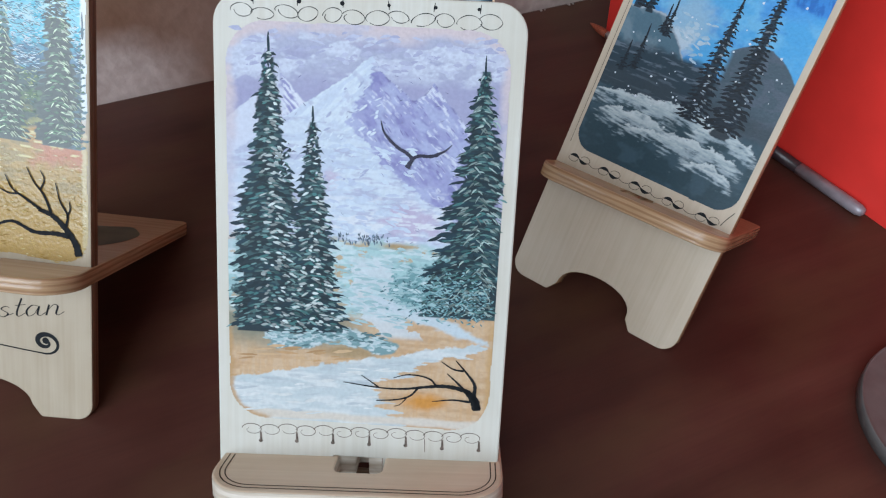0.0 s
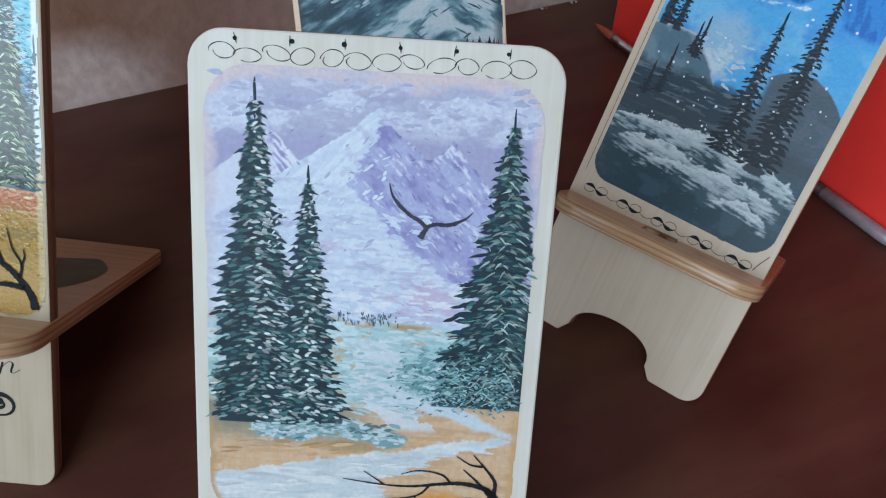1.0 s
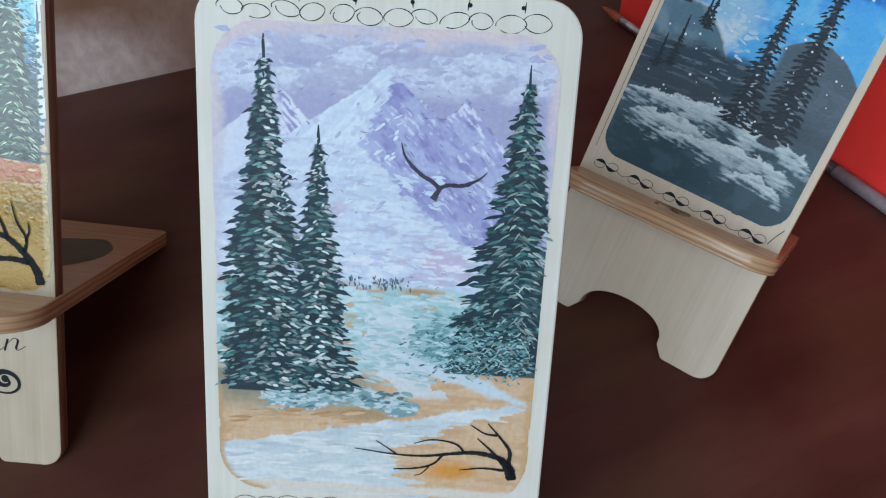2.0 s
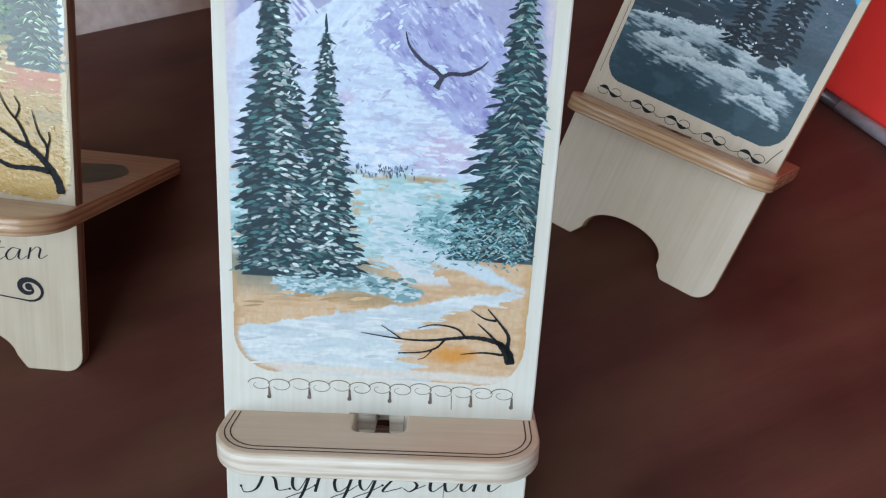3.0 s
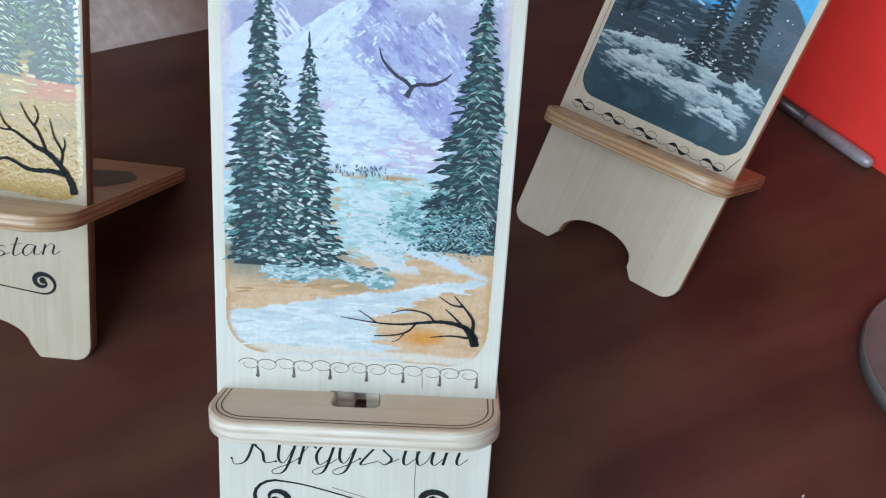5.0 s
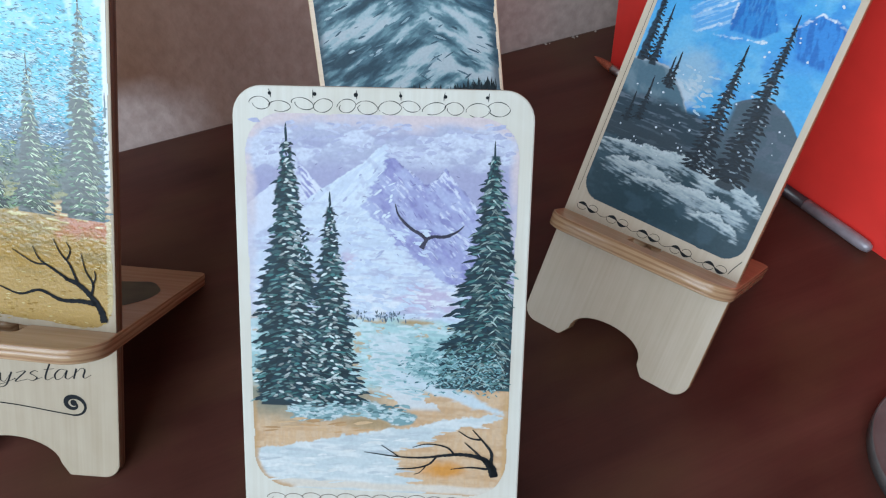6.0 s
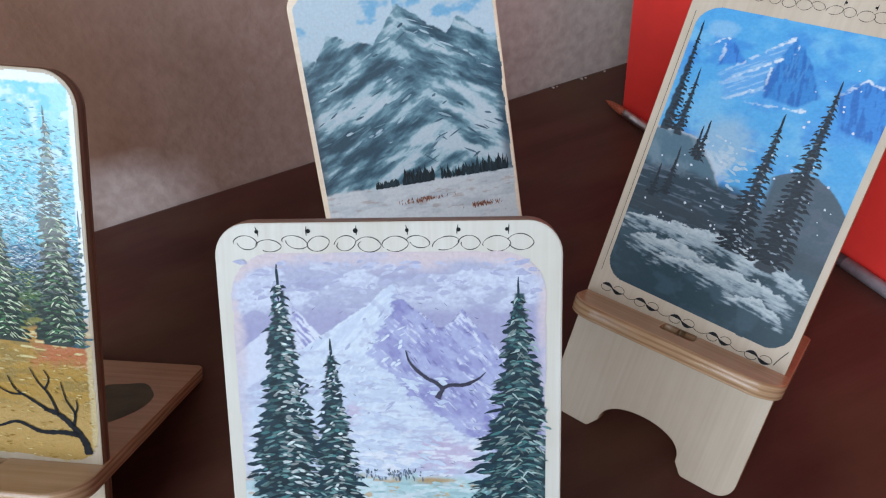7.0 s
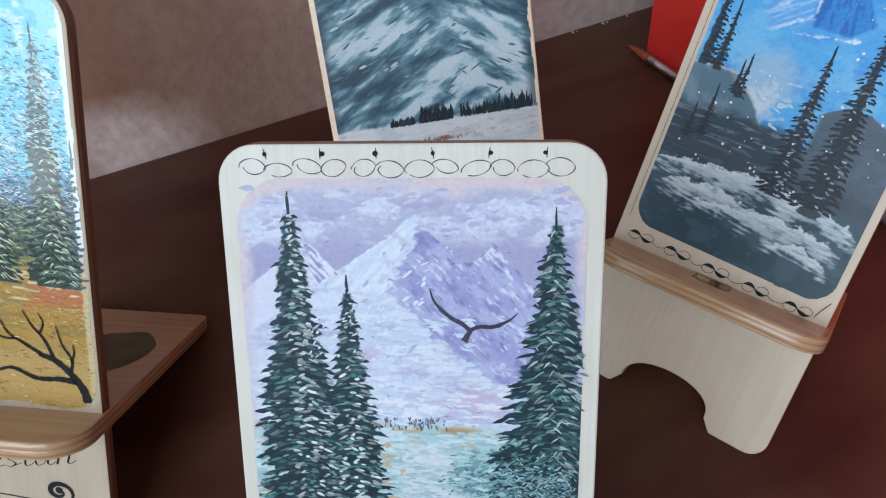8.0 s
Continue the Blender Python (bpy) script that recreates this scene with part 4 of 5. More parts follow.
branch(bm, [(5.4, 79.3), (3.2, 80.8), (0.4, 82.6)], 0.40, 0.17)
branch(bm, [(16.4, 80.0), (14.2, 77.4), (10.4, 76.0), (4.8, 75.4)], 0.64, 0.30)
branch(bm, [(31.0, 76.6), (26.0, 76.9), (20.4, 76.1)], 0.72, 0.21)
branch(bm, [(13.2, 76.6), (11.4, 74.6), (9.8, 74.0)], 0.32, 0.17)
part("painted_branch", bm, INK, pic, "bare black painted branch")
chain(main_panel, INK, -35.5, 33.5, 177.9, 6, 1.75, 0.5, 3.0)
scallops(main_panel, -33.2, 34.2, 65.0, 13, 0.025)
swirl(main_panel, -23.0, 21.4, 23.8, 24.2, 7.4)
lettering(main_panel, "Kyrgyzstan", -32.5, 33.5, 34.6, 6.6, 0.08, 0.85)
bm = bmesh.new()
ribbon(bm, [(0.0186, 0.058), (0.0183, 0.030), (0.0195, 0.004)], 0.00022, 0.00006)
ribbon(bm, [(0.0190, 0.0605), (0.0188, 0.0645)], 0.00018, 0.00006)
ribbon(bm, [(-0.006, 0.0265), (0.004, 0.0240)], 0.00022, 0.00006)
ribbon(bm, [(0.002, 0.0182), (0.0135, 0.0155)], 0.00022, 0.00006)
part("pencil_line", bm, PENCIL, main_panel)
# -- the stand with the blue night and snowfall --
right, right_panel, right_shelf, right_pm = stand("cream plywood phone stand painted with a blue snowfall and dark spruces", 0.0808, 0.2667, -37.2, 37.3, 0.5, 0.0786, 0.1815, 0.0530, 0.0190, 0.0008, 0.0815, 0.3, (BIRCH_GREY, EDGE_TAN, SHELF_TAN, EDGE_TAN))


def brush_right(p, q):
    q = q - 2.3
    n1, n2 = fbm(p / 10, q / 7, 101), fbm(p / 3, q / 2, 102)
    fine = fbm(p / 1.0, q / 0.7, 103, 3)
    col = np.zeros(p.shape + (3,)) + np.array(srgb(84, 174, 232)) * PIGMENT
    col = lay(col, (128, 198, 238), step(0.36, 0.70, n1) * 0.7)
    col = lay(col, (60, 144, 222), step(0.50, 0.7, fbm(p / 8 + 5, q / 6, 105)) * 0.7)
    sky_cloud = 1.3 * np.exp(-(((p + 10) / 11) ** 2 + ((q - 121) / 10) ** 2))
    col = lay(col, (150, 192, 222), step(0.2, 1.0, sky_cloud + (n2 - 0.5) * 0.5))
    col = lay(col, (206, 220, 230), step(0.40, 1.0, 1.1 * np.exp(-(((p + 10) / 9) ** 2 + ((q - 113) / 8) ** 2)) + (n1 - 0.5) * 0.8 + (n2 - 0.5) * 0.5) * 0.8)
    col = lay(col, (150, 200, 236), step(0.4, 0.8, np.exp(-(((p + 24) / 7) ** 2 + ((q - 160) / 4) ** 2)) + (n2 - 0.5) * 0.6) * 0.7)
    tx, ty = turned(p, q, -76)
    crag = fbm(tx / 5, ty / 1.1, 111)
    col = lay(col, (80, 170, 236), step(0.2, 0.9, np.exp(-(((p + 2) / 20) ** 2 + ((q - 146) / 9) ** 2)) + (n1 - 0.5) * 0.5) * 0.8)
    col = lay(col, (74, 160, 232), step(0.2, 0.9, np.exp(-(((p - 26) / 14) ** 2 + ((q - 138) / 9) ** 2)) + (n1 - 0.5) * 0.5) * 0.8)
    wp, wq = p + (n2 - 0.5) * 1.6, q + (fbm(p / 2, q / 2, 113) - 0.5) * 1.6
    lit = convex(wp, wq, [(0.5, 161.8), (-1.0, 150), (-4, 141), (-16, 136.5), (-20, 144.5)], 1.2)
    col = lay(col, (104, 172, 232), lit * 0.8)
    tx, ty = turned(p, q, 34)
    col = lay(col, (160, 204, 240), lit * step(0.50, 0.64, fbm(tx / 7, ty / 0.9, 114)) * 0.8)
    dark = convex(wp, wq, [(0.5, 161.8), (4.8, 158.7), (14.7, 145), (10, 140), (-2.4, 140), (-4.3, 147)], 0.7)
    col = lay(col, (52, 138, 212), dark)
    col = lay(col, (38, 108, 188), dark * step(0.45, 0.62, crag) * 0.9)
    col = lay(col, (76, 150, 216), dark * step(0.60, 0.70, fbm(p / 1.2, q / 5, 115)) * 0.7)
    small = convex(wp, wq, [(-21.6, 157.3), (-18, 155.5), (-12.3, 150.5), (-22, 147)], 0.7)
    col = lay(col, (56, 134, 218), small * 0.9)
    col = lay(col, (36, 98, 182), small * step(0.5, 0.64, crag) * 0.7)
    far = convex(wp, wq, [(27, 153.6), (40, 150), (40, 134), (24, 136), (19.5, 147)], 1.0)
    col = lay(col, (60, 142, 222), far * 0.95)
    col = lay(col, (40, 108, 190), far * step(0.48, 0.62, crag) * 0.8)
    for u, v, wide in (((0.3, 161.6), (-20, 145), 0.9), ((-1.5, 154), (-19, 141.6), 0.75), ((-3.2, 143.5), (-16, 136), 0.8), ((-3.6, 150.5), (-3.2, 142), 0.9), ((-21.4, 157.2), (-21.6, 148), 1.1), ((-22, 157), (-29.5, 151.6), 0.5), ((26.8, 153.4), (19.6, 147), 0.9), ((27, 153.6), (37, 150), 0.7), ((12, 139), (-8, 137), 0.6), ((2.6, 160), (2.0, 155), 0.5)):
        dd, s = near_line(wp, wq, u, v)
        col = lay(col, (226, 238, 248), step(wide * 0.8, wide * 0.25, dd + (fine - 0.5) * 1.0) * (1 - 0.75 * s) * step(0.34, 0.46, fbm(p / 2, q / 1.5, 116)))
    # grey hill on one side and dark rock on the other
    hill = np.where(p < -27, 121.5 - (-27 - p) * 0.1, 121.5 - np.abs(p + 27) * 0.18 - np.clip(p + 20, 0, 40) ** 1.35 * 0.32) + (n2 - 0.5) * 1.6
    m = step(-0.2, 0.3, hill - q)
    col = lay(col, (84, 116, 134), m)
    col = lay(col, (118, 142, 156), m * step(0.45, 0.70, fbm(*[a / b for a, b in zip(turned(p, q, -50), (8, 4.5))], 121)) * 0.8)
    col = lay(col, (196, 206, 218), m * step(1.4, 0.2, hill - q) * 0.8)
    base = step(107, 103.5, q + (n1 - 0.5) * 9 + 0.06 * p)
    col = lay(col, (40, 62, 76), base)
    col = lay(col, (112, 126, 142), base * step(0.58, 0.66, fbm(p / 9, q / 1.1, 123)) * 0.7)
    rock = 119.2 - 0.032 * np.abs(p - 21) ** 2.05 + (n2 - 0.5) * 1.2
    rm = step(-0.2, 0.3, rock - q) * step(9, 12, p)
    col = lay(col, (76, 95, 108), rm)
    col = lay(col, (92, 104, 120), rm * step(0.5, 0.62, fbm(p / 4, q / 3, 125)) * 0.7)
    col = lay(col, (54, 68, 78), step(98, 92, q + (n1 - 0.5) * 8) * step(84, 89, q) * 0.7)
    # drifting snow low down
    low = step(88, 85, q + (n2 - 0.5) * 5)
    col = lay(col, (46, 72, 84), low)
    col = lay(col, (64, 90, 104), low * step(0.45, 0.65, n1) * 0.8)
    tx, ty = turned(p, q, -6)
    wisp = fbm(tx / 5.0, ty / 0.8, 132, 4) - 0.5
    lump = fbm(p / 3.2, q / 2.6, 138, 4) - 0.5
    for cx, top, half, deep in ((-17, 88.0, 16, 6.0), (2, 89.0, 12, 5.5), (-12, 81.0, 15, 6.5), (22, 86.0, 12, 5.0), (-3, 76.5, 14, 4.0), (17, 79.0, 14, 6.0), (21, 72.5, 10, 3.5)):
        drop = top - 2.6 * ((p - cx) / half) ** 2 - 0.03 * (p - cx) + lump * 5.0 + wisp * 1.6 - q
        ends = step(1.25, 0.75, np.abs(p - cx) / half + wisp * 0.9)
        body = step(0, 0.5, drop) * step(deep * 1.15, deep * 0.65, drop + wisp * deep * 1.6) * ends
        col = lay(col, (146, 166, 178), body * 0.9)
        col = lay(col, (192, 206, 212), body * step(deep * 0.95, deep * 0.2, drop + wisp * deep * 1.3) * 0.95)
        col = lay(col, (214, 224, 228), body * step(1.8, 0.4, drop + wisp * 2.0) * 0.7)
    for x, top, base, half, snowy, seed in RIGHT_TREES:
        col = lay(col, (28, 42, 54), silhouette(p, q + 2.3, x, top, base, half, -34, 36, seed, 0.6) * 0.95)
    return col


RIGHT_TREES = ((19.8, 153.0, 86.5, 8.4, 0.16, 31), (6.7, 138.0, 88.5, 7.4, 0.30, 32), (-32.0, 162.5, 123.0, 4.6, 0.02, 33), (-27.0, 146.0, 122.5, 3.0, 0.0, 34), (-18.4, 126.5, 116.5, 2.2, 0.0, 35), (-16.6, 129.5, 115.5, 2.4, 0.0, 36), (-28.4, 109.0, 97.5, 2.4, 0.0, 37), (-23.6, 117.0, 99.5, 2.4, 0.0, 38))
pic = canvas("painting", right, -35.6, 37.2, 60.0, 170.2, 9.0, 0.3, brush_right, PAINT_SATIN, 2, 0.05, 0.3, skew=0.042)
pic.matrix_local = right_pm
tagged(pic, "painting of blue mountains, dark spruces and falling snow")
NIGHT, NIGHT2, PALE = (20, 32, 44), (32, 48, 62), (168, 186, 200)
for x, top, base, half, snowy, seed in RIGHT_TREES:
    spruce(pic, PAINT_SATIN, x, top, base, half, NIGHT, NIGHT2, PALE, snowy, -32.6, 34, seed, 1.7)
random.seed(44)
d = Dabs()
for i in range(45):
    x, y = random.gauss(-7, 5), random.gauss(116.5, 4.0)
    if y > 123.8 - max(0, x + 20) ** 1.35 * 0.32:
        d.dab(x, y, random.uniform(1.5, 4.0), random.uniform(0.8, 1.8), random.uniform(-0.6, 0.4), random.choice([(176, 204, 224), (190, 212, 228), (164, 198, 222), (182, 208, 226)]), random.uniform(0.09, 0.12), 0.1)
for i in range(95):
    x, y = random.uniform(-31, 32.5), random.uniform(88, 160)
    if y > 125 and x < 8:
        continue
    r = random.choice([0.45, 0.6, 0.8, 1.05])
    d.dab(x, y, r, r * 0.95, random.random() * 3, (226, 234, 244), 0.3)
tagged(d.mesh("painted_snow", PAINT_SATIN, pic), kind="stuff")
waves(right_panel, INK, -29.4, 29.0, 57.3, 54.9, 5)
chain(right_panel, INK, -33.5, 35.5, 175.6, 7, 1.7, 0.45, 2.9)
bm = bmesh.new()
for sx in (-36.4,):
    ribbon(bm, [(sx / 1000, q / 1000) for q in (63, 90, 120, 150, 167)], 0.00018, 0.00008)
part("border_line", bm, INK, right_panel)
bm = bmesh.new()
ribbon(bm, smooth_path([(0.0374, 0.0610), (0.0355, 0.0572), (0.0345, 0.0545)]), 0.0003, 0.00008)
part("border_line", bm, INK, right_panel)

# -- the glossy stand with spruces over ochre ground --
left, left_panel, left_shelf, left_pm = stand("varnished plywood phone stand painted with spruces over ochre ground", -0.1536, 0.2124, -4.6, 28.7, -6.07, 0.0835, 0.1940, 0.0638, 0.0198, 0.0047, 0.0885, -2.5, (BIRCH_WARM, EDGE_BROWN, SHELF_TAN, EDGE_TAN), 0.011, 0.0125, 33.0, 0.0044, taper=0.728)


def brush_left(p, q):
    q = q - 1.6
    n1, n2 = fbm(p / 9, q / 6, 201), fbm(p / 3, q / 2, 202)
    fine = fbm(p / 1.2, q / 0.6, 203, 3)
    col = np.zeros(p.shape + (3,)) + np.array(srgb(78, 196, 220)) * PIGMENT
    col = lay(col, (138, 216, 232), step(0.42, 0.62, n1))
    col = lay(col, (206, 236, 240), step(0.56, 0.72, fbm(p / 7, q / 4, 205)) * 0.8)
    hill = step(142, 132, q + (n1 - 0.5) * 12)
    col = lay(col, (70, 112, 146), hill)
    col = lay(col, (46, 84, 112), hill * step(0.5, 0.6, fbm(p / 4, q / 3, 206)))
    col = lay(col, (126, 162, 186), hill * step(0.58, 0.66, fbm(p / 3, q / 1, 207)))
    wood_dark = step(137, 122, q + (n2 - 0.5) * 10)
    col = lay(col, (34, 66, 54), wood_dark)
    col = lay(col, (74, 112, 58), wood_dark * step(0.46, 0.60, n2))
    col = lay(col, (150, 144, 62), wood_dark * step(122, 114, q + (n1 - 0.5) * 10) * step(0.46, 0.58, fbm(p / 3, q / 2, 209)) * 0.8)
    ground = step(112.5, 110.5, q + (n2 - 0.5) * 2.0 - 0.28 * (p - 20))
    col = lay(col, (178, 140, 60), ground)
    col = lay(col, (156, 128, 62), ground * step(0.48, 0.6, fbm(p / 8, q / 2, 211)))
    col = lay(col, (190, 156, 92), ground * step(92, 78, q + (n1 - 0.5) * 12))
    col = lay(col, (188, 112, 66), ground * step(98, 102, q + (n2 - 0.5) * 6 - (p - 34) * 0.1) * step(18, 27, p + (n2 - 0.5) * 10))
    col = lay(col, (222, 208, 150), ground * step(0.60, 0.66, fbm(p / 6, q / 0.7, 213)) * step(98, 102, q))
    for x, top, half, seed in LEFT_TREES:
        col = lay(col, (26, 50, 44) if x < 35 else (58, 92, 106), silhouette(p, q + 1.6, x, top, 109, half, -38, 38.6, seed) * step(top + 4, top - 30, q))
    # pale board margin, its gloss reflection painted in as white higher up
    margin = np.maximum(np.abs(p) - 38.8, q - 188.4) + (fine - 0.5) * 1.0
    col = lay(col, (228, 236, 238), step(-0.3, 0.4, margin) * step(104, 122, q))
    col = lay(col, (206, 186, 140), step(-0.3, 0.4, margin) * step(122, 104, q))
    return col


LEFT_TREES = ((31.0, 182.5, 10.5, 61), (12.0, 162.0, 9.0, 62), (-6.0, 176.0, 10.0, 63), (-24.0, 172.0, 10.0, 64), (39.5, 152, 6.0, 65))
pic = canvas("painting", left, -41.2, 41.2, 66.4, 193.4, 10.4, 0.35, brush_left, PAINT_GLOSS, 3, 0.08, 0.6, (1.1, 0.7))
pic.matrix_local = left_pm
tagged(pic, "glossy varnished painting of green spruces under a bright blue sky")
L_DARK, L_GREEN, L_PALE = (14, 44, 38), (50, 108, 66), (222, 240, 206)
for x, top, half, seed in LEFT_TREES:
    spruce(pic, PAINT_GLOSS, x, top, 109, half, L_DARK if x < 35 else (60, 96, 108), L_GREEN, L_PALE, 0.9 if x < 35 else 0.3, -38, 40, seed, 2.3, True)
random.seed(66)
d = Dabs()
# brush dashes that also paint in the speckled glare of the varnish relief
for i in range(3300):
    x, y = random.uniform(-2, 38.5), random.triangular(113, 187, 138)
    tone = random.choice([(22, 54, 78), (30, 70, 96), (64, 120, 160), (226, 240, 244), (200, 228, 238), (120, 200, 222)] if 133 < y < 150 else [(22, 58, 48), (40, 86, 56), (86, 128, 66), (176, 190, 110), (70, 118, 120), (214, 226, 190)] if y <= 133 else [(24, 70, 92), (38, 96, 124), (50, 130, 160), (200, 234, 240), (176, 226, 236)])
    if y < 150 and any(abs(x - tree[0]) < tree[2] * (tree[1] - y) / (tree[1] - 107) for tree in LEFT_TREES[:4]):
        continue
    d.dab(x, y, random.uniform(0.7, 2.3), random.uniform(0.16, 0.36), random.uniform(-0.6, 0.35), tone, random.uniform(0.28, 0.36))
for i in range(230):
    x, y = random.uniform(-6, 40), random.uniform(66, 106)
    d.dab(x, y, random.uniform(0.8, 2.6), random.uniform(0.2, 0.5), random.uniform(-0.3, 0.3), random.choice([(206, 176, 104), (184, 146, 70), (222, 206, 150), (160, 124, 54)]), random.uniform(0.28, 0.36))
tagged(d.mesh("brushwork", PAINT_GLOSS, pic), kind="stuff")
bm = bmesh.new()
branch(bm, [(37.4, 68.5), (36.2, 73.0), (32.2, 78.4), (27.8, 82.0), (22.8, 83.6)], 2.8, 1.4, 0.0004)
branch(bm, [(34.4, 75.4), (28.8, 75.6), (20.8, 75.0), (12.8, 77.6), (4.8, 75.0), (-3.2, 77.0)], 2.0, 0.5, 0.0004)
branch(bm, [(24.2, 83.2), (18.2, 86.6), (13.2, 89.6), (10.8, 94.2)], 1.2, 0.3, 0.0004)
branch(bm, [(27.8, 82.0), (24.8, 89.0), (21.4, 93.0), (18.8, 98.0)], 1.0, 0.3, 0.0004)
branch(bm, [(23.6, 90.6), (25.2, 94.4), (23.8, 97.6)], 0.7, 0.3, 0.0004)
branch(bm, [(32.6, 78.2), (33.4, 83.0), (30.8, 87.6), (29.2, 94.0)], 1.0, 0.3, 0.0004)
branch(bm, [(33.2, 82.2), (34.4, 85.4), (34.2, 88.2)], 0.7, 0.3, 0.0004)
branch(bm, [(15.8, 88.0), (10.8, 88.0), (2.8, 92.0)], 0.8, 0.3, 0.0004)
part("painted_branch", bm, INK, pic, "bare black painted branch").location.y = 0.0015
swirl(left_panel, -23.0, 24.5, 23.7, 34.0, 7.0)
lettering(left_panel, "Kyrgyzstan", -34.0, 31.5, 39.6, 4.3, 0.22, 0.75)
# dark green oval on the shelf behind the panel
OVAL = plain("dark_green", (0.075, 0.08, 0.04), 0.45, 0.4, 0, 0.35, 90)
bm = bmesh.new()
f = bm.faces.new([bm.verts.new((0.013 + 0.0165 * math.cos(a * math.pi / 24), 0.047 + 0.021 * math.sin(a * math.pi / 24) * (1 + 0.05 * math.sin(a * 0.8)), 0.0001)) for a in range(48)])
part("green_patch", bm, OVAL, left_shelf, "dark green oval")

# -- the stand at the back with grey mountains --
back, back_panel, back_shelf, back_pm = stand("tan-edged plywood phone stand painted with grey snowy mountains", 0.0107, 0.2879, 7.6, 29.95, 0.2, 0.0775, 0.1765, 0.0542, 0.0172, 0, 0.0745, 0, (SHELF_PALE, EDGE_HONEY, SHELF_TAN, EDGE_TAN), 0.007)


def brush_back(p, q):
    n1, n2 = fbm(p / 9, q / 6, 301), fbm(p / 3, q / 2, 302)
    col = np.zeros(p.shape + (3,)) + np.array(srgb(128, 186, 222)) * PIGMENT
    col = lay(col, (196, 216, 228), step(0.34, 0.50, n1 + 0.1 * (p < 0)))
    a1, b1 = turned(p + (n1 - 0.5) * 3, q + (n1 - 0.5) * 3, -33)
    a2, b2 = turned(p + (n1 - 0.5) * 3, q + (n1 - 0.5) * 3, 26)
    ridge = np.maximum(167.0 - np.abs(p - 1.5) * np.where(p < 1.5, 1.25, 0.8), np.maximum(160.0 - np.abs(p - 23.3) * np.where(p < 23.3, 1.3, 0.8), 158.8 - np.abs(p + 26) * np.where(p < -26, 1.6, 0.35))) + (n2 - 0.5) * 3
    m = np.maximum(step(-0.3, 0.5, ridge - q), step(152, 146, q + (n2 - 0.5) * 8))
    side = step(-8, 8, p - 2 - (160 - q) * 0.25 + (n1 - 0.5) * 16)
    grain = fbm(a1 / 14, b1 / 3.6, 303, 5) * side + fbm(a2 / 14, b2 / 3.6, 304, 5) * (1 - side)
    fine = fbm(a1 / 4.5, b1 / 1.0, 309, 3) * side + fbm(a2 / 4.5, b2 / 1.0, 310, 3) * (1 - side)
    shadow = np.exp(-(((p - 10) / 9) ** 2 + ((q - 158) / 9) ** 2)) + np.exp(-(((p - 33) / 7) ** 2 + ((q - 146) / 14) ** 2)) + 0.9 * np.exp(-(((p + 22) / 16) ** 2 + ((q - 116) / 8) ** 2)) + 0.6 * np.exp(-(((p - 6) / 7) ** 2 + ((q - 140) / 8) ** 2))
    tone = grain + (fine - 0.5) * 0.16 - 0.16 * shadow + 0.04
    col = lay(col, (116, 154, 166), m)
    col = lay(col, (88, 122, 138), m * step(0.52, 0.45, tone))
    col = lay(col, (66, 98, 114), m * step(0.44, 0.37, tone))
    col = lay(col, (46, 72, 88), m * step(0.36, 0.27, tone) * 0.8)
    col = lay(col, (176, 202, 212), m * step(0.54, 0.61, tone))
    col = lay(col, (198, 212, 220), m * step(0.63, 0.69, tone) * 0.9)
    col = lay(col, (36, 56, 76), step(33, 36.5, np.abs(p)) * step(150, 140, q) * 0.7)
    snow = step(100.4, 99.2, q + (n2 - 0.5) * 1.6)
    col = lay(col, (216, 220, 222), snow)
    col = lay(col, (192, 200, 206), snow * step(0.50, 0.66, fbm(p / 9, q / 2.4, 307)) * 0.7)
    col = lay(col, (170, 130, 112), 0.4 * snow * step(0.66, 0.72, fbm(p / 5, q / 1.0, 308) + 0.12 * np.exp(-(((p - 2) / 9) ** 2 + ((q - 92.5) / 1.5) ** 2))))
    return col


pic = canvas("painting", back, -37.4, 37.9, 60.0, 174.6, 6.5, 0.35, brush_back, PAINT_SATIN, 4, 0.05)
pic.matrix_local = back_pm
tagged(pic, "painting of grey and white mountains with a dark tree line")
random.seed(81)
clump = Dabs()
for i in range(150):
    x, y = random.uniform(-35, 35), random.uniform(106, 164)
    if y > 162 - abs(x - 5) * 0.7:
        continue
    slope = radians(random.uniform(-44, -20) if x + random.gauss(0, 8) > 2 + (160 - y) * 0.25 else random.uniform(12, 36))
    clump.dab(x, y, random.uniform(2.0, 6.5), random.uniform(0.35, 1.1), slope, random.choice([(182, 204, 214), (74, 102, 118), (62, 88, 104), (104, 136, 150), (150, 178, 190), (90, 120, 136)]), random.uniform(0.14, 0.18), random.uniform(-0.03, 0.05))
for i in range(300):
    x = random.choice([random.uniform(-17, -8), random.uniform(-7, 6), random.uniform(-5, 4), random.uniform(8, 36), random.uniform(14, 36)])
    bq = 99.2 + 0.012 * x
    hgt = random.uniform(1.4, 3.8) + (4.0 * random.random() ** 1.5 if x > -8 else 0)
    clump.bough(x, bq + random.uniform(0, 0.5), x + random.uniform(-0.3, 0.3), bq + hgt, random.uniform(0.7, 1.5), shade((34, 46, 52), random.uniform(0.7, 1.4)), random.uniform(0.14, 0.2))
for i in range(70):
    x = random.uniform(-14, 35)
    clump.dab(x, 98.9 + 0.012 * x + random.uniform(-0.5, 0.2), random.uniform(0.8, 1.8), random.uniform(0.3, 0.6), random.uniform(-0.2, 0.3), (216, 222, 226), 0.22)
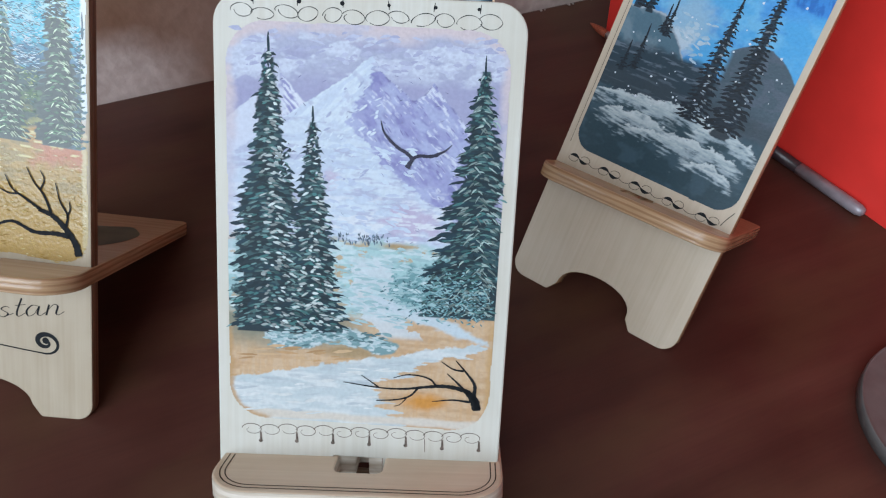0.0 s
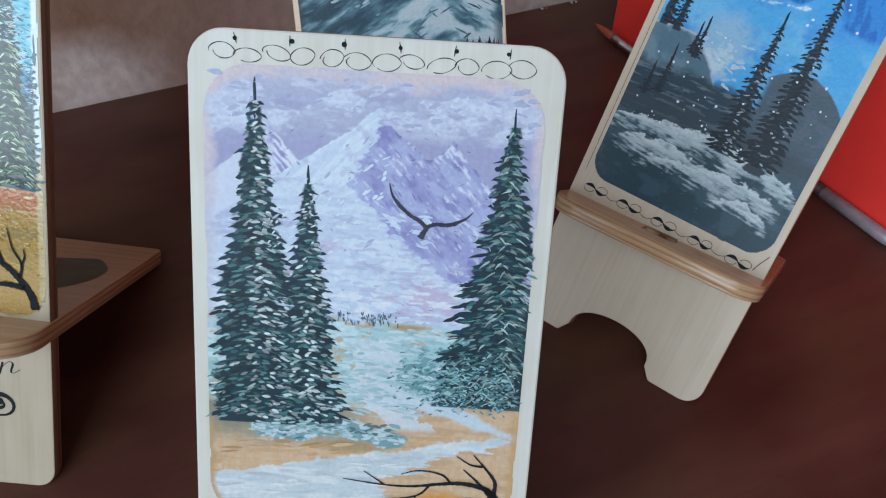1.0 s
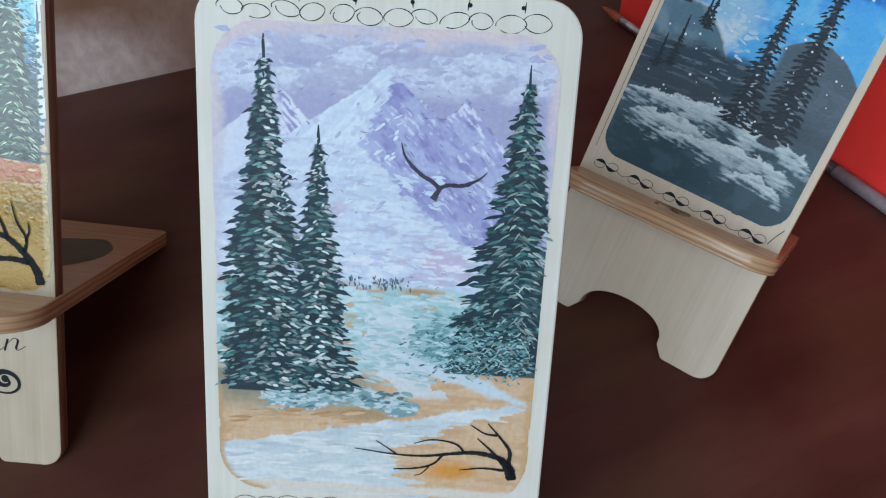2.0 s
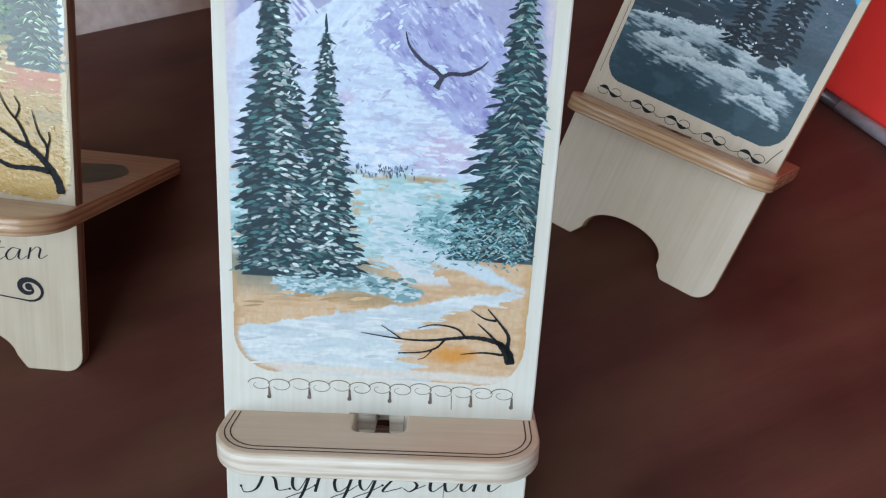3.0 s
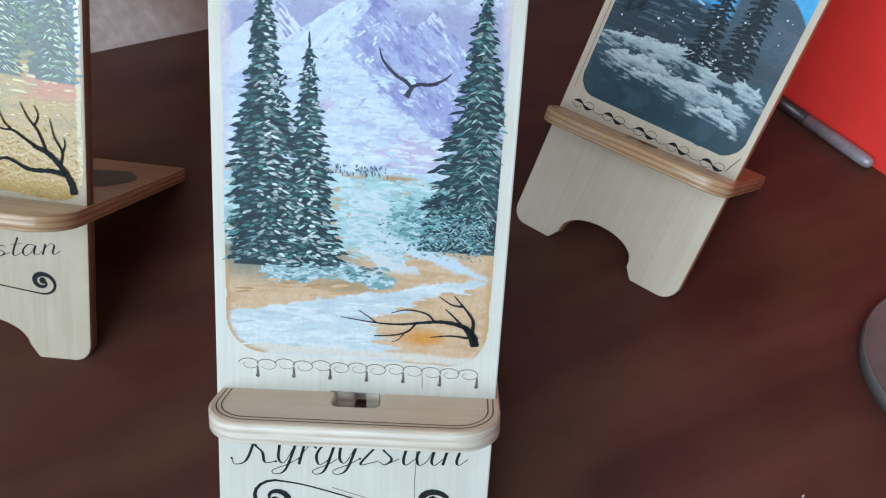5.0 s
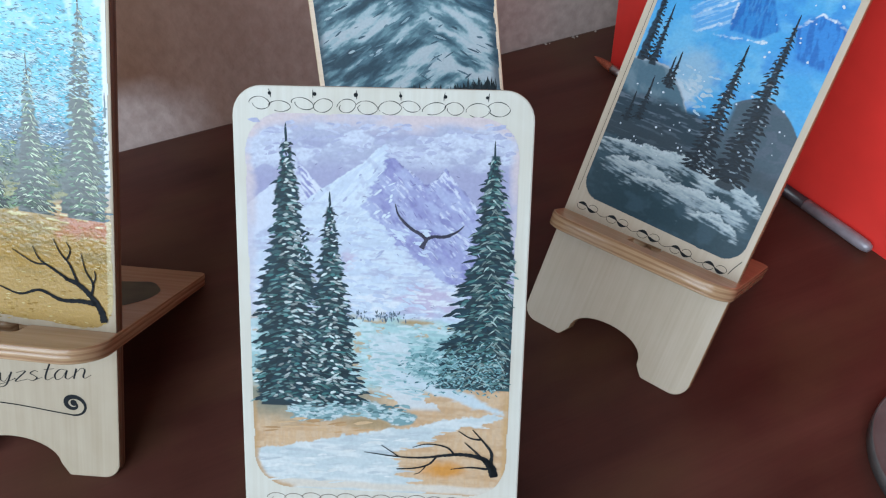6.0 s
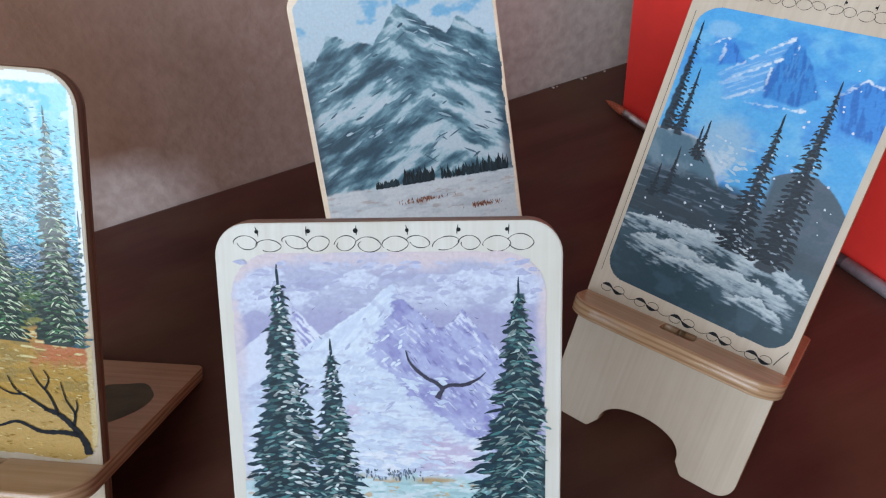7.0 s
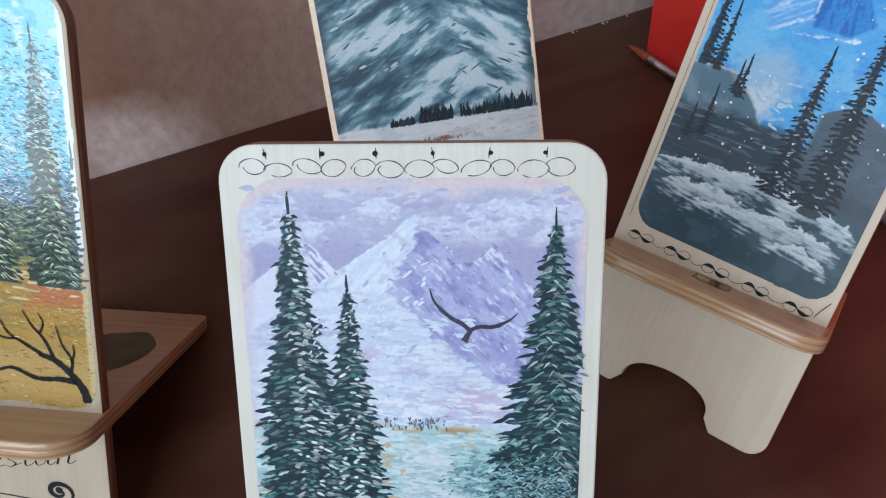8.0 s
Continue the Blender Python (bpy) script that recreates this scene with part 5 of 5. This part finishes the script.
for i in range(150):
    x, y = random.choice([(random.gauss(1, 5), 92.6), (random.gauss(24, 3), 87.4)])
    clump.dab(x, y + random.uniform(-0.6, 0.9), random.uniform(0.8, 1.8), 0.3, radians(random.uniform(50, 120)), random.choice([(150, 92, 70), (178, 126, 100), (120, 76, 60)]), 0.2)
tagged(clump.mesh("painted_tree_line", PAINT_SATIN, pic), kind="stuff")


# ---- small things on the table ----
def lathe(profile, seg=32):
    bm = bmesh.new()
    rings = [[bm.verts.new((r * math.cos(2 * math.pi * k / seg), r * math.sin(2 * math.pi * k / seg), z)) for k in range(seg)] for r, z in profile]
    for a, b in zip(rings, rings[1:]):
        for k in range(seg):
            f = bm.faces.new((a[k], a[(k + 1) % seg], b[(k + 1) % seg], b[k]))
            f.smooth = True
    for ring in (rings[0], rings[-1]):
        bm.faces.new(ring)
    bmesh.ops.recalc_face_normals(bm, faces=bm.faces)
    return bm


BRISTLE = plain("red_brown_bristle", (0.30, 0.07, 0.035), 0.6, 0.3, 0, 0.4, 900)
STEEL = plain("silver_ferrule", (0.55, 0.54, 0.54), 0.28, 0.5, 1.0, 0.1, 300)
LACQUER = plain("dark_plum_lacquer", (0.030, 0.018, 0.022), 0.3, 0.5, 0, 0.2, 200)
GREY_DIP = plain("silver_grey_lacquer", (0.30, 0.27, 0.30), 0.35, 0.5, 0.3, 0.15, 200)
brush_thing = tagged(new("paintbrush"), "dark paintbrush with red bristles lying beside the red folder", "paintbrush")
tip, end = Vector((0.1108, 0.5165, 0.0034)), Vector((0.2175, 0.3255, 0.0034))
brush_thing.matrix_world = Matrix.Translation(tip) @ (end - tip).to_track_quat("Z", "X").to_matrix().to_4x4()
part("bristles", lathe([(0.0003, 0.0), (0.0014, 0.004), (0.0022, 0.009), (0.0026, 0.014), (0.0026, 0.0195)], 20), BRISTLE, brush_thing)
part("ferrule", lathe([(0.0026, 0.0192), (0.0028, 0.021), (0.0028, 0.026), (0.0030, 0.0265), (0.0028, 0.027), (0.0029, 0.046), (0.0031, 0.0465), (0.0029, 0.047)], 24), STEEL, brush_thing)
part("handle", lathe([(0.0028, 0.047), (0.0031, 0.056), (0.0034, 0.070), (0.0033, 0.100), (0.0031, 0.150), (0.0030, 0.180)], 24), LACQUER, brush_thing)
part("handle_end", lathe([(0.0031, 0.1802), (0.0031, 0.212), (0.0029, 0.2165), (0.0021, 0.2188), (0.0008, 0.2195)], 24), GREY_DIP, brush_thing)

EDGE_CARD = plain("grey_card_edge", (0.30, 0.25, 0.22), 0.7, 0.3)
PAGES = plain("paper_block", (0.60, 0.57, 0.52), 0.8, 0.2, 0, 0.1, 400)
folder = tagged(new("red_folder"), "large red card folder standing upright on the table", "folder")
folder.matrix_world = pose(0.1207, 0.5106, 0, 0, 0, math.degrees(math.atan2(-0.8777, 0.4796)))


def cover(y0, y1):
    bm = box(0, 0.34, y0, y1, 0, 0.26, 0.0006)
    for f in bm.faces:
        f.material_index = 0 if abs(f.normal.y) > 0.7 else 1
    return bm


part("front_cover", cover(0, 0.003), [RED, EDGE_CARD], folder, "plain red card cover")
part("back_cover", cover(0.027, 0.030), [RED, EDGE_CARD], folder, "plain red card cover")
part("page_block", box(0.004, 0.335, 0.0032, 0.0268, 0.0, 0.256), PAGES, folder, "block of off-white paper")

RIM_GREY = plain("grey_rim", (0.10, 0.092, 0.09), 0.3, 0.5)
CONTENT = plain("dark_brown_content", (0.018, 0.012, 0.010), 0.35, 0.5, 0, 0.3, 200)
PRINT = plain("white_print", (0.6, 0.6, 0.58), 0.5)
jar = tagged(new("round_tin"), "flat round dark tin with a glossy grey rim and white print", "tin")
jar.matrix_world = pose(0.2144, 0.2097, 0) @ Matrix.Diagonal((0.868, 0.868, 1, 1))
part("base", lathe([(0.0440, 0.0), (0.0447, 0.0005), (0.0447, 0.0052), (0.0442, 0.0058), (0.001, 0.0058)], 64), CONTENT, jar)
part("rim", lathe([(0.0448, 0.0002), (0.0458, 0.0004), (0.0461, 0.0052), (0.0458, 0.0064), (0.0453, 0.0066), (0.0449, 0.0060)], 64), RIM_GREY, jar, "glossy grey rim")
for i in range(2):
    for j in range(3):
        ax, ay = -0.0375 + i * 0.0040 + j * 0.0008, 0.017 - j * 0.0045
        bm = bmesh.new()
        bm.faces.new([bm.verts.new((ax + u, ay + v, 0.00595)) for u, v in ((0, 0), (0.0026, 0.0022), (0.0020, 0.0031), (-0.0006, 0.0009))])
        part("print_bar", bm, PRINT, jar)

SPECK = plain("pale_speck", (0.55, 0.52, 0.46), 0.7)
bm = bmesh.new()
bmesh.ops.create_icosphere(bm, subdivisions=1, radius=0.0004)
for v in bm.verts:
    v.co.x *= 1.9
    v.co.z = v.co.z * 0.5 + 0.00016
ob = part("speck", bm, SPECK)
ob.matrix_world = pose(0.1400, 0.1650, 0.0001, 0, 0, 40)
tagged(ob, "tiny pale speck of dust on the table", "speck")
